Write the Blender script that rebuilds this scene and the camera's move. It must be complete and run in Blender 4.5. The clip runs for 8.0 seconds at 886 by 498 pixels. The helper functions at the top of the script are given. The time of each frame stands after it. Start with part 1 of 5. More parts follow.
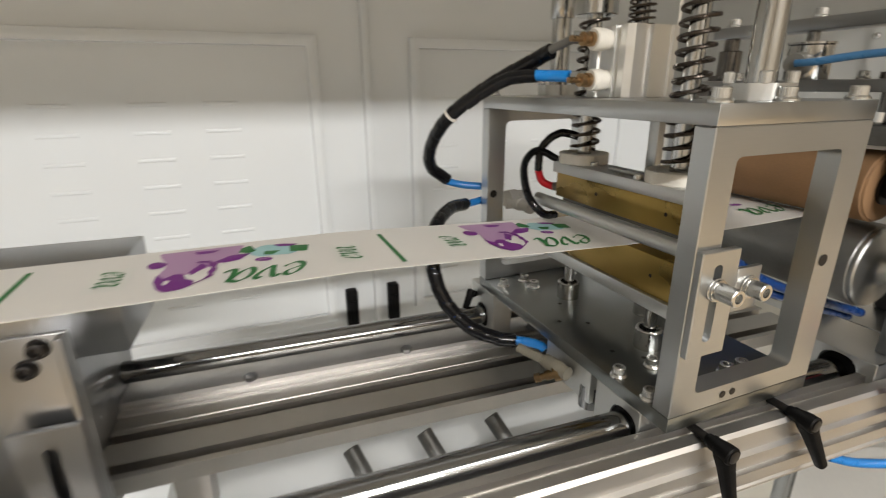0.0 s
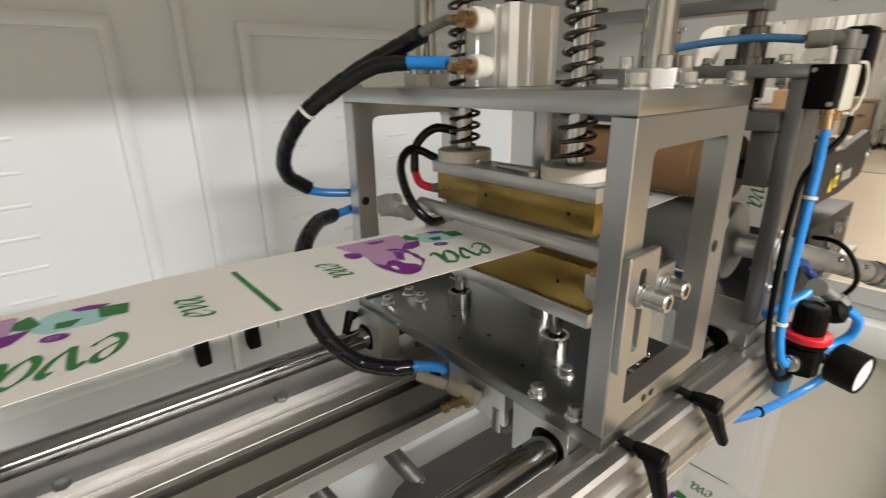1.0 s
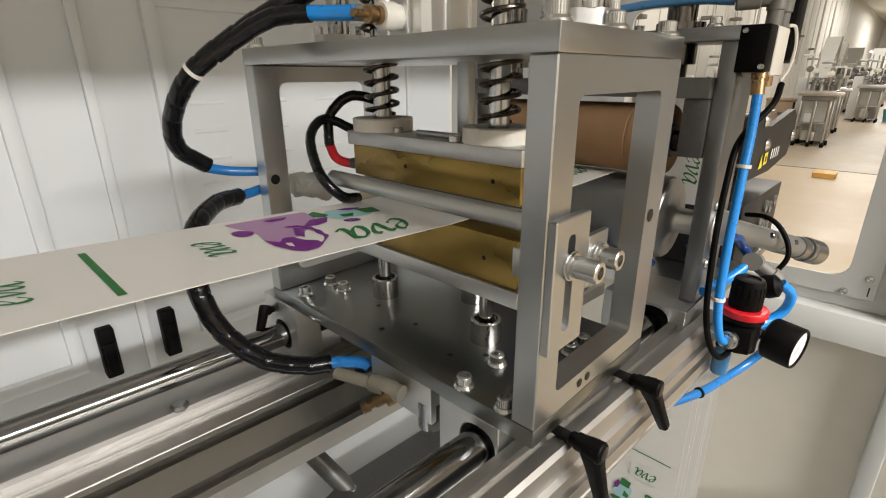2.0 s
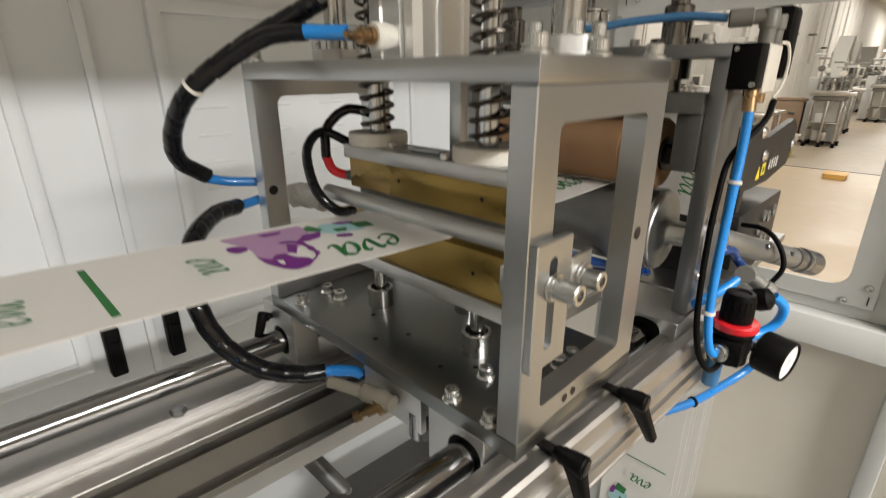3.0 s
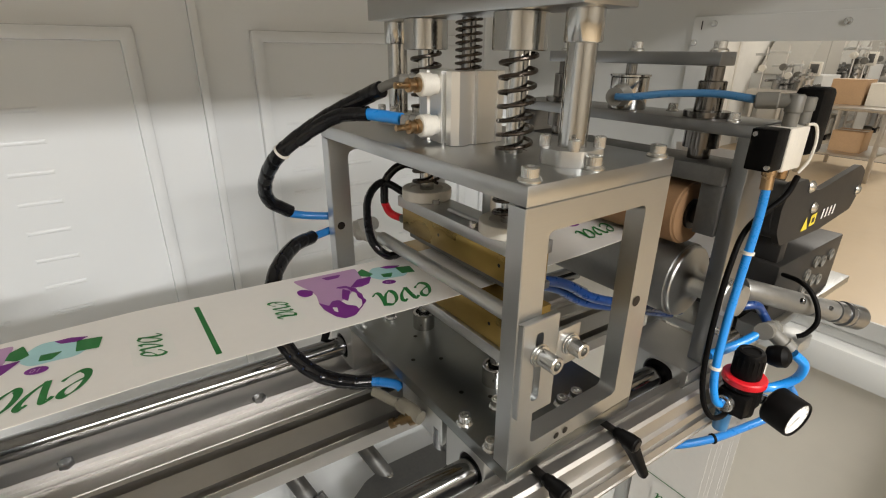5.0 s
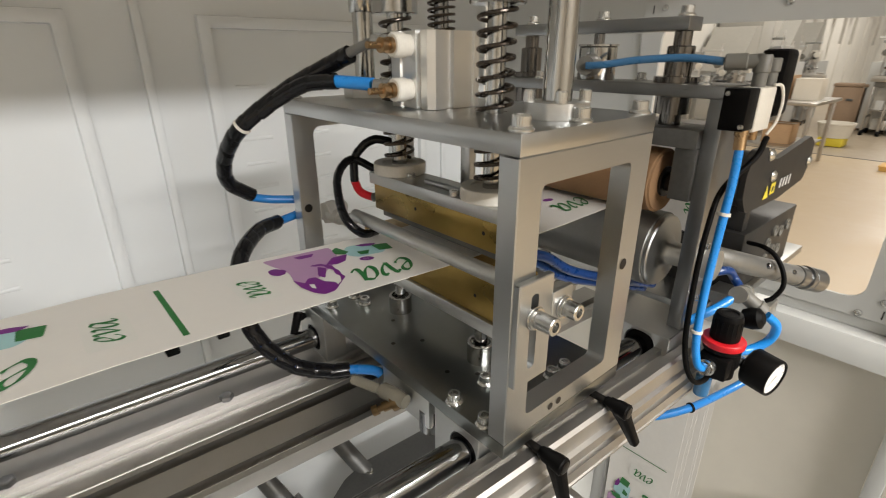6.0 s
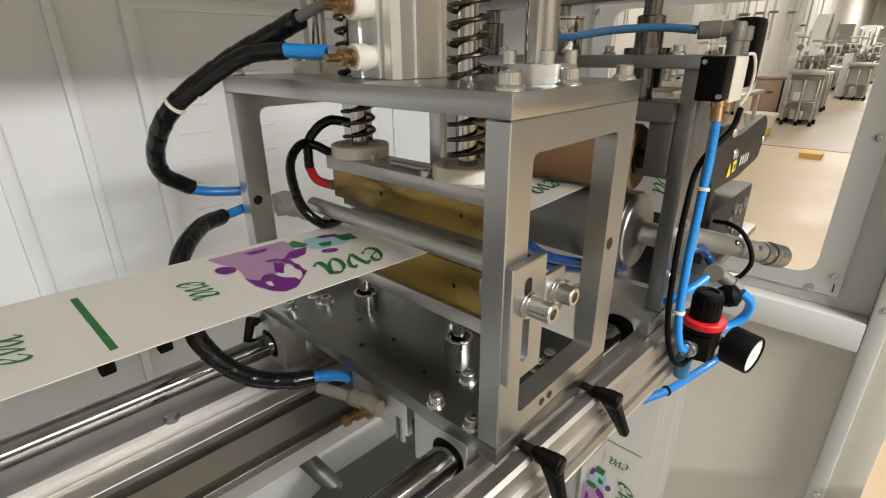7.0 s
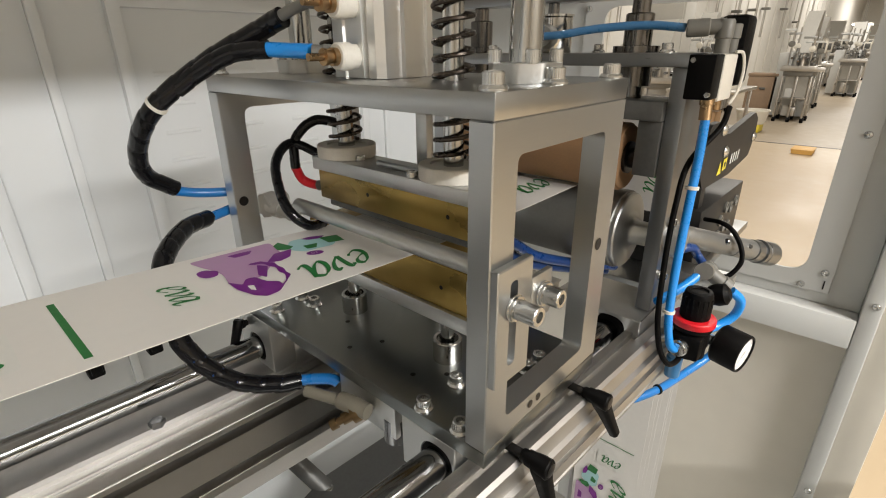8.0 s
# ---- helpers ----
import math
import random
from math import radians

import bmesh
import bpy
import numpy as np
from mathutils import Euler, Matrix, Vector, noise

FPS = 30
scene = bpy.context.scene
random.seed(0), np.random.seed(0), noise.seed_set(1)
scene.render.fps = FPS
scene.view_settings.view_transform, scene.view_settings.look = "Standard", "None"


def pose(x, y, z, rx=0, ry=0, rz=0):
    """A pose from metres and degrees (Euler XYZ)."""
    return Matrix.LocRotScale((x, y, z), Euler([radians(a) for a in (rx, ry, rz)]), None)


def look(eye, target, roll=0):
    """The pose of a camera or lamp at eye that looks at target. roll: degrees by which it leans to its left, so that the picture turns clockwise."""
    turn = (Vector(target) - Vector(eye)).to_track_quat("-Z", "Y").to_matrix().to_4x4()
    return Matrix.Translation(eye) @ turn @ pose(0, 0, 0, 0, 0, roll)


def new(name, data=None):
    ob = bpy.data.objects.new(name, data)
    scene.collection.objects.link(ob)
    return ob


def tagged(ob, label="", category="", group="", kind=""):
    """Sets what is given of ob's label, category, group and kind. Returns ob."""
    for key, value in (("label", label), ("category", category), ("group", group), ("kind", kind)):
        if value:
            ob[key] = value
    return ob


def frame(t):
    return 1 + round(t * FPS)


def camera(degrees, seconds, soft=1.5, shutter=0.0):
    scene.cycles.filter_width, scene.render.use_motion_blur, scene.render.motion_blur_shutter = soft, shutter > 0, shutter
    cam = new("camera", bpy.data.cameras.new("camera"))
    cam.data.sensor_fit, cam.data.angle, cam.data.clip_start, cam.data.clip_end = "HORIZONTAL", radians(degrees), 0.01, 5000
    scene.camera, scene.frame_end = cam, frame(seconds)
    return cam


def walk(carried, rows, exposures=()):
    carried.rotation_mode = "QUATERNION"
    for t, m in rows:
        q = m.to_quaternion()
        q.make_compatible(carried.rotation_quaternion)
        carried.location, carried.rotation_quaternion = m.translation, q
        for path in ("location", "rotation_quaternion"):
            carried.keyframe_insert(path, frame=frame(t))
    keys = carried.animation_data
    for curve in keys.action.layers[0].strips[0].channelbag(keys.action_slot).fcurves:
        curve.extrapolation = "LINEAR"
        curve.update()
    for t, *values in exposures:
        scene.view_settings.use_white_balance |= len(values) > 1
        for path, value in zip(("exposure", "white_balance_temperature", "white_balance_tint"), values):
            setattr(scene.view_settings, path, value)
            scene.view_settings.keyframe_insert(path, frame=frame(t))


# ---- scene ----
cam = camera(84.6, 8.0, 1.08, 0.5)
PATH = [
    (0, (-0.275, -0.224, 1.256), (0.436, 1.535, 0.622), -0.4),
    (0.5, (-0.266, -0.161, 1.254), (0.731, 1.438, 0.585), -0.8),
    (1, (-0.26, -0.141, 1.253), (0.953, 1.303, 0.589), -0.9),
    (1.5, (-0.233, -0.13, 1.233), (1.115, 1.192, 0.572), -0.8),
    (2.8, (-0.208, -0.136, 1.217), (1.15, 1.167, 0.542), -0.2),
    (3, (-0.208, -0.141, 1.236), (1.128, 1.183, 0.556), -0.1),
    (3.2, (-0.213, -0.145, 1.264), (1.094, 1.205, 0.578), -0.1),
    (3.5, (-0.219, -0.154, 1.303), (1.033, 1.243, 0.609), -0.1),
    (4, (-0.217, -0.179, 1.324), (0.945, 1.281, 0.603), 0.1),
    (4.5, (-0.215, -0.196, 1.325), (0.874, 1.312, 0.588), 0.1),
    (4.7, (-0.21, -0.205, 1.324), (0.864, 1.309, 0.579), 0.3),
    (5.8, (-0.217, -0.194, 1.3), (0.947, 1.232, 0.517), 0.5),
    (6, (-0.221, -0.185, 1.288), (0.997, 1.216, 0.544), -0.1),
    (6.5, (-0.213, -0.161, 1.27), (1.086, 1.164, 0.524), -0.3),
    (7, (-0.21, -0.147, 1.264), (1.148, 1.115, 0.513), -0.4),
    (7.5, (-0.205, -0.146, 1.264), (1.172, 1.093, 0.509), -0.4),
    (8, (-0.202, -0.148, 1.265), (1.167, 1.096, 0.505), -0.5),
]
EXPOSURES = [(0.0, 0.0), (1.5, -0.03), (3.0, -0.07), (4.0, -0.10), (4.7, -0.10), (6.0, -0.07), (8.0, -0.05)]

# ---- world and light ----
world = bpy.data.worlds.new("hall_air")
scene.world = world
world.use_nodes = True
bg = world.node_tree.nodes["Background"]
bg.inputs[0].default_value, bg.inputs[1].default_value = (1.0, 0.98, 0.96, 1), 0.05


def area(name, x, y, z, w, d, power, target, colour=(1.0, 0.95, 0.88)):
    lamp = bpy.data.lights.new(name, "AREA")
    lamp.shape, lamp.size, lamp.size_y, lamp.energy, lamp.color = "RECTANGLE", w, d, power, colour
    ob = new(name, lamp)
    ob.matrix_world = look((x, y, z), target)
    return ob


# Unseen lamp behind the camera, placed by the shade edge on the back wall.
area("unseen_hall_lamp", -0.6, -4.0, 2.85, 2.4, 0.12, 172, (-0.6, 0.6, 1.0), (1.0, 0.98, 0.955))
# Unseen overhead lamps added to brighten the front rails and the hall's front.
area("unseen_hall_lamp", 0.4, -3.1, 4.4, 2.6, 1.2, 350, (0.2, -1.5, 0.0), (1.0, 0.955, 0.89))
area("unseen_hall_lamp", 0.8, -5.4, 4.4, 3.2, 1.2, 60, (0.8, -6.4, 0.0), (1.0, 0.955, 0.89))
# Unseen lamps added down the hall to light what the window shows.
area("unseen_hall_lamp", 9.0, 1.0, 4.4, 2.4, 1.2, 150, (9.0, 1.0, 0.0), (1.0, 0.95, 0.87))
area("unseen_hall_lamp", 16.0, 1.0, 4.4, 2.4, 1.2, 200, (16.0, 1.0, 0.0), (1.0, 0.95, 0.87))
area("unseen_hall_lamp", 26.0, 1.0, 4.4, 4.4, 1.6, 300, (26.0, 1.0, 0.0), (1.0, 0.95, 0.87))
area("unseen_hall_lamp", 38.0, 1.0, 4.4, 5.0, 1.6, 420, (38.0, 1.0, 0.0), (1.0, 0.95, 0.87))
# Faint fill added under the cabinet roof for the top plates.
area("cabinet_fill", 0.1, 0.25, 1.93, 0.9, 0.06, 0.2, (0.1, 0.25, 1.0), (1.0, 0.98, 0.955))
scene.view_settings.exposure = 0.0


# ---- materials ----
def material(name, colour, rough=0.5, metal=0.0, vary=0.12, scale=30.0, bump=0.0, stretch=(1, 1, 1), vary_rough=0.1, coat=0.0, spec=0.5):
    m = bpy.data.materials.new(name)
    m.use_nodes = True
    nt = m.node_tree
    p = nt.nodes["Principled BSDF"]
    tc = nt.nodes.new("ShaderNodeTexCoord")
    mp = nt.nodes.new("ShaderNodeMapping")
    mp.inputs["Scale"].default_value = stretch
    nt.links.new(tc.outputs["Object"], mp.inputs[0])
    fine = nt.nodes.new("ShaderNodeTexNoise")
    fine.inputs["Scale"].default_value, fine.inputs["Detail"].default_value = scale * 8, 4
    wide = nt.nodes.new("ShaderNodeTexNoise")
    wide.inputs["Scale"].default_value, wide.inputs["Detail"].default_value = scale, 3
    nt.links.new(mp.outputs[0], fine.inputs["Vector"])
    nt.links.new(tc.outputs["Object"], wide.inputs["Vector"])
    both = nt.nodes.new("ShaderNodeMath")
    both.operation = "ADD"
    nt.links.new(fine.outputs[0], both.inputs[0])
    nt.links.new(wide.outputs[0], both.inputs[1])
    ramp = nt.nodes.new("ShaderNodeMapRange")
    ramp.inputs[1].default_value, ramp.inputs[2].default_value = 0.6, 1.4
    ramp.inputs[3].default_value, ramp.inputs[4].default_value = 1 - vary, 1 + vary
    nt.links.new(both.outputs[0], ramp.inputs[0])
    mul = nt.nodes.new("ShaderNodeVectorMath")
    mul.operation = "SCALE"
    mul.inputs[0].default_value = colour
    nt.links.new(ramp.outputs[0], mul.inputs["Scale"])
    nt.links.new(mul.outputs[0], p.inputs["Base Color"])
    rr = nt.nodes.new("ShaderNodeMapRange")
    rr.inputs[1].default_value, rr.inputs[2].default_value = 0.6, 1.4
    rr.inputs[3].default_value, rr.inputs[4].default_value = max(0.02, rough - vary_rough), min(1, rough + vary_rough)
    nt.links.new(both.outputs[0], rr.inputs[0])
    nt.links.new(rr.outputs[0], p.inputs["Roughness"])
    p.inputs["Metallic"].default_value = metal
    p.inputs["Coat Weight"].default_value = coat
    p.inputs["Specular IOR Level"].default_value = spec
    if bump:
        b = nt.nodes.new("ShaderNodeBump")
        b.inputs["Strength"].default_value, b.inputs["Distance"].default_value = bump, 0.0004
        nt.links.new(fine.outputs[0], b.inputs["Height"])
        nt.links.new(b.outputs[0], p.inputs["Normal"])
    return m


def glowing(name, colour, strength):
    m = bpy.data.materials.new(name)
    m.use_nodes = True
    p = m.node_tree.nodes["Principled BSDF"]
    p.inputs["Emission Color"].default_value, p.inputs["Emission Strength"].default_value = (*colour, 1), strength
    return m


STEEL = material("brushed_steel", (0.50, 0.512, 0.515), 0.36, 1.0, 0.03, 9, 0.012, (1, 1, 24), 0.02)
STEEL_H = material("brushed_steel_flat", (0.46, 0.468, 0.468), 0.31, 1.0, 0.008, 7, 0.0, (1, 30, 1), 0.007)
DARKPLATE = material("ground_steel", (0.25, 0.262, 0.258), 0.30, 1.0, 0.03, 12, 0.0, (1, 6, 1), 0.02)
ALU = material("cast_aluminium", (0.58, 0.585, 0.575), 0.40, 1.0, 0.04, 50, 0.05, (1, 1, 1), 0.05)
ALU_X = material("extruded_aluminium", (0.47, 0.452, 0.425), 0.36, 1.0, 0.05, 50, 0.05, (0.4, 16, 16), 0.05)
ALU_C = material("clear_anodised_aluminium", (0.80, 0.80, 0.785), 0.36, 1.0, 0.02, 40, 0.02, (20, 20, 1), 0.04)
# Paler copy of ALU_X: light on front rail and bed is in the colour.
ALU_LIT = material("lit_aluminium", (0.52, 0.505, 0.485), 0.42, 1.0, 0.06, 20, 0.06, (0.4, 24, 24), 0.06)
# Beige made paler: the stronger light low on the end wall is added in.
LIT_BEIGE = material("lit_beige_enamel", (0.70, 0.66, 0.58), 0.5, 0.0, 0.03, 3, 0.0)
POSTSTEEL = material("dark_ground_steel", (0.30, 0.305, 0.31), 0.30, 1.0, 0.02, 12, 0.01, (1, 1, 20), 0.03)
OILED = material("oiled_dark_steel", (0.17, 0.16, 0.15), 0.16, 1.0, 0.05, 20, 0.01, (1, 1, 0.3), 0.03)
CHROME = material("chromed_steel", (0.25, 0.252, 0.256), 0.13, 1.0, 0.03, 40, 0, (1, 1, 1), 0.03)
SCREW = material("zinc_screw", (0.60, 0.60, 0.585), 0.26, 1.0, 0.02, 25, 0.0, (1, 1, 1), 0.015)
SPRING = material("oiled_spring_steel", (0.085, 0.070, 0.058), 0.30, 0.9, 0.15, 60, 0.05)
OXIDE = material("black_oxide", (0.018, 0.016, 0.015), 0.34, 0.6, 0.2, 60, 0.1)
GROUND = material("ground_shaft_steel", (0.48, 0.48, 0.47), 0.15, 1.0, 0.03, 20, 0.01, (1, 1, 0.3), 0.03)
BLACKPL = material("black_plastic", (0.0035, 0.0032, 0.0032), 0.50, 0.0, 0.2, 60, 0.05, spec=0.09)
DARKPL = material("dark_grey_enamel", (0.022, 0.021, 0.020), 0.42, 0.0, 0.02, 30, 0.0, vary_rough=0.02, spec=0.35)
RUBBER = material("black_spiral_wrap", (0.005, 0.005, 0.006), 0.17, 0.0, 0.2, 60, 0.03, vary_rough=0.05, spec=0.34)
BLUE = material("blue_tube", (0.010, 0.24, 0.70), 0.28, 0.0, 0.02, 60, 0.0, vary_rough=0.015, coat=0.3)
DEEPBLUE = material("dark_blue_tube", (0.006, 0.040, 0.17), 0.28, 0.0, 0.03, 20, 0.0, vary_rough=0.015, coat=0.3)
MIDBLUE = material("mid_blue_tube", (0.010, 0.15, 0.44), 0.28, 0.0, 0.03, 20, 0.0, vary_rough=0.015, coat=0.3)
SOFTBLUE = material("translucent_blue_tube", (0.035, 0.135, 0.28), 0.28, 0.0, 0.02, 20, 0.0, vary_rough=0.015, coat=0.3)
RED = material("red_plastic", (0.62, 0.012, 0.02), 0.35, 0.0, 0.1, 60)
BRASS = material("brass", (0.42, 0.28, 0.15), 0.3, 1.0, 0.05, 20, 0.0)
HEATBRASS = material("heated_brass", (0.33, 0.225, 0.065), 0.30, 0.85, 0.38, 9, 0.0, (0.3, 0.2, 0.3), 0.10)
PALEGREY = material("pale_grey_plastic", (0.36, 0.35, 0.32), 0.42, 0.0, 0.05, 60)
OLDBRASS = material("tarnished_brass", (0.17, 0.115, 0.06), 0.34, 1.0, 0.2, 30, 0.0)
OLIVE = material("olive_grey_plastic", (0.17, 0.155, 0.12), 0.42, 0.0, 0.05, 60)
IVORY = material("ivory_plastic", (0.70, 0.67, 0.60), 0.45, 0.0, 0.06, 60)
GREYPL = material("grey_plastic", (0.15, 0.145, 0.128), 0.5, 0.0, 0.04, 60)
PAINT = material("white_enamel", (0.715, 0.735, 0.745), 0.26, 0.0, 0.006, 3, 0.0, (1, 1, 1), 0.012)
# Dimmer copy of PAINT; shade on the end wall is put into it.
PAINT_B = material("dim_white_enamel", (0.545, 0.55, 0.535), 0.42, 0.0, 0.012, 4, 0.0)
CARD = material("brown_cardboard", (0.28, 0.16, 0.078), 0.8, 0.0, 0.12, 40, 0.2, (3, 1, 3))
FILM = material("white_film", (0.77, 0.75, 0.715), 0.38, 0.0, 0.02, 20, 0.0)
HALO = material("white_underprint", (0.755, 0.75, 0.71), 0.38, 0.0, 0.02, 60, 0.0)
ROLLER = material("grey_anodised", (0.26, 0.26, 0.25), 0.4, 0.7, 0.08, 30, 0.05)
DKCAST = material("dark_grey_casting", (0.13, 0.13, 0.125), 0.45, 0.6, 0.15, 30, 0.15)
GREEN = material("green_ink", (0.017, 0.165, 0.038), 0.5, 0, 0.06, 80)
PURPLE = material("purple_ink", (0.17, 0.012, 0.22), 0.5, 0, 0.1, 80)
LILAC = material("lilac_ink", (0.45, 0.27, 0.45), 0.5, 0, 0.06, 80)
TEAL = material("teal_ink", (0.36, 0.60, 0.62), 0.5, 0, 0.06, 80)
YELLOW = material("yellow_label", (0.75, 0.62, 0.05), 0.5, 0, 0.05, 60)
WHITEINK = material("white_label", (0.75, 0.75, 0.73), 0.5, 0, 0.05, 60)
FLOORM = material("epoxy_floor", (0.50, 0.395, 0.265), 0.42, 0.0, 0.03, 1.2, 0.0)
HALLWALL = material("hall_wall_panel", (0.74, 0.72, 0.67), 0.6, 0.0, 0.04, 1.5, 0.05)
INOX = material("stainless_sheet", (0.55, 0.53, 0.50), 0.35, 1.0, 0.08, 6, 0.1, (1, 1, 6))

# ---- building helpers ----
ORIGIN = {}
BENCH = pose(0, 0, 0, 0, 0, -3.0)


def thing(name, base, label, category, group="", turn=None, kind=""):
    ob = new(name)
    m = Matrix.Translation(base)
    ob.matrix_world = turn @ m if turn else m
    ob.empty_display_size = 0.02
    ORIGIN[ob] = Vector(base)
    return tagged(ob, label, category, group, kind)


def finish(name, bm, mat, sharp=35):
    bmesh.ops.recalc_face_normals(bm, faces=bm.faces)
    lo = Vector([min(v.co[i] for v in bm.verts) for i in range(3)])
    hi = Vector([max(v.co[i] for v in bm.verts) for i in range(3)])
    mid = (lo + hi) / 2
    bmesh.ops.translate(bm, verts=bm.verts, vec=-mid)
    me = bpy.data.meshes.new(name)
    bm.to_mesh(me)
    bm.free()
    me.materials.append(mat)
    me.polygons.foreach_set("use_smooth", [True] * len(me.polygons))
    me.set_sharp_from_angle(angle=radians(sharp))
    return me, mid


def part(name, bm, mat, parent, label="", sharp=35):
    me, mid = finish(name, bm, mat, sharp)
    ob = new(name, me)
    ob.parent = parent
    ob.location = mid - ORIGIN[parent]
    ORIGIN[ob] = mid
    return tagged(ob, label)


def solo(name, bm, mat, label, category="", group="", kind="", turn=None, sharp=35):
    me, mid = finish(name, bm, mat, sharp)
    ob = new(name, me)
    m = Matrix.Translation(mid)
    ob.matrix_world = turn @ m if turn else m
    ORIGIN[ob] = mid
    return tagged(ob, label, category, group, kind)


def box(x0, x1, y0, y1, z0, z1, bevel=0.0008, bm=None, seg=2):
    out = bm or bmesh.new()
    b = bmesh.new()
    bmesh.ops.create_cube(b, size=1)
    for v in b.verts:
        v.co = Vector(((x0 + x1) / 2 + v.co.x * (x1 - x0), (y0 + y1) / 2 + v.co.y * (y1 - y0), (z0 + z1) / 2 + v.co.z * (z1 - z0)))
    if bevel:
        bmesh.ops.bevel(b, geom=b.edges[:], offset=bevel, segments=seg, affect="EDGES", profile=0.5)
    return merge(out, b)


def merge(out, b):
    me = bpy.data.meshes.new("tmp")
    b.to_mesh(me)
    b.free()
    out.from_mesh(me)
    bpy.data.meshes.remove(me)
    return out


def turned(p0, p1, profile, seg=32, bm=None):
    """A lathe body along p0 > p1; profile rows (distance along the axis, radius)."""
    out = bm or bmesh.new()
    p0, p1 = Vector(p0), Vector(p1)
    axis = (p1 - p0).normalized()
    a = axis.orthogonal().normalized()
    c = axis.cross(a)
    rings = []
    for d, r in profile:
        rings.append([out.verts.new(p0 + axis * d + (a * math.cos(k) + c * math.sin(k)) * r) for k in (2 * math.pi * i / seg for i in range(seg))])
    for u, v in zip(rings, rings[1:]):
        for i in range(seg):
            out.faces.new((u[i], u[(i + 1) % seg], v[(i + 1) % seg], v[i]))
    out.faces.new(rings[0][::-1])
    out.faces.new(rings[-1])
    return out


def rod(p0, p1, r, bevel=0.0006, seg=32, bm=None):
    n = (Vector(p1) - Vector(p0)).length
    return turned(p0, p1, [(0, r - bevel), (bevel, r), (n - bevel, r), (n, r - bevel)], seg, bm)


def spline(points, n=8):
    """Smooth points through the given ones."""
    p = [Vector(q) for q in points]
    p = [2 * p[0] - p[1]] + p + [2 * p[-1] - p[-2]]
    out = []
    for a, b, c, d in zip(p, p[1:], p[2:], p[3:]):
        for i in range(n):
            t = i / n
            out.append(0.5 * (2 * b + (c - a) * t + (2 * a - 5 * b + 4 * c - d) * t * t + (3 * b - a - 3 * c + d) * t ** 3))
    return out + [p[-2]]


def sweep(pts, r, seg=12, bm=None, wrap=0.0):
    """A round bar along pts; wrap gives the ridges of a spiral sleeve, wrap metres apart."""
    out = bm or bmesh.new()
    rings, up, run = [], None, 0.0
    for i, p in enumerate(pts):
        t = (pts[min(i + 1, len(pts) - 1)] - pts[max(i - 1, 0)]).normalized()
        if up is None:
            up = t.orthogonal().normalized()
        up = (up - t * up.dot(t)).normalized()
        c = t.cross(up)
        if i:
            run += (p - pts[i - 1]).length
        ring = []
        for k in range(seg):
            a = 2 * math.pi * k / seg
            rr = r
            if wrap:
                ph = (run / wrap + k / seg) % 1.0
                rr = r * (0.84 + 0.20 * min(1, ph * 7) * (1 - 0.30 * ph))
            ring.append(out.verts.new(p + (up * math.cos(a) + c * math.sin(a)) * rr))
        rings.append(ring)
    for u, v in zip(rings, rings[1:]):
        for k in range(seg):
            out.faces.new((u[k], u[(k + 1) % seg], v[(k + 1) % seg], v[k]))
    out.faces.new(rings[0][::-1])
    out.faces.new(rings[-1])
    return out


def dense(points, step=0.0012):
    pts = spline(points, 40)
    out = [pts[0]]
    for p in pts:
        if (p - out[-1]).length >= step:
            out.append(p)
    return out


def coil(x, y, z0, z1, r, wire, turns, seg=8, per=20):
    n = int(turns * per)
    pts = []
    for i in range(n + 1):
        f = i / n
        a = 2 * math.pi * turns * f
        pts.append(Vector((x + r * math.cos(a), y + r * math.sin(a), z0 + wire + (z1 - z0 - 2 * wire) * f)))
    return sweep(pts, wire, seg)


def outline(points, r=0.0, n=5):
    """A closed 2D outline with rounded corners."""
    if not r:
        return [Vector(p) for p in points]
    out = []
    m = len(points)
    for i in range(m):
        a, b, c = Vector(points[i - 1]), Vector(points[i]), Vector(points[(i + 1) % m])
        u, v = (a - b).normalized(), (c - b).normalized()
        p, q = b + u * r, b + v * r
        for k in range(n + 1):
            t = k / n
            out.append((1 - t) ** 2 * p + 2 * t * (1 - t) * b + t * t * q)
    return out


def prism(points, to3d, depth, r=0.0, bevel=0.0, bm=None):
    """A plate from a 2D outline; to3d(u, v, w) places it, w from 0 to depth."""
    out = bm or bmesh.new()
    b = bmesh.new()
    ring = outline(points, r)
    lo = [b.verts.new(to3d(p[0], p[1], 0)) for p in ring]
    hi = [b.verts.new(to3d(p[0], p[1], depth)) for p in ring]
    b.faces.new(lo[::-1])
    b.faces.new(hi)
    for i in range(len(ring)):
        j = (i + 1) % len(ring)
        b.faces.new((lo[i], lo[j], hi[j], hi[i]))
    if bevel:
        bmesh.ops.bevel(b, geom=b.edges[:], offset=bevel, segments=1, affect="EDGES")
    return merge(out, b)


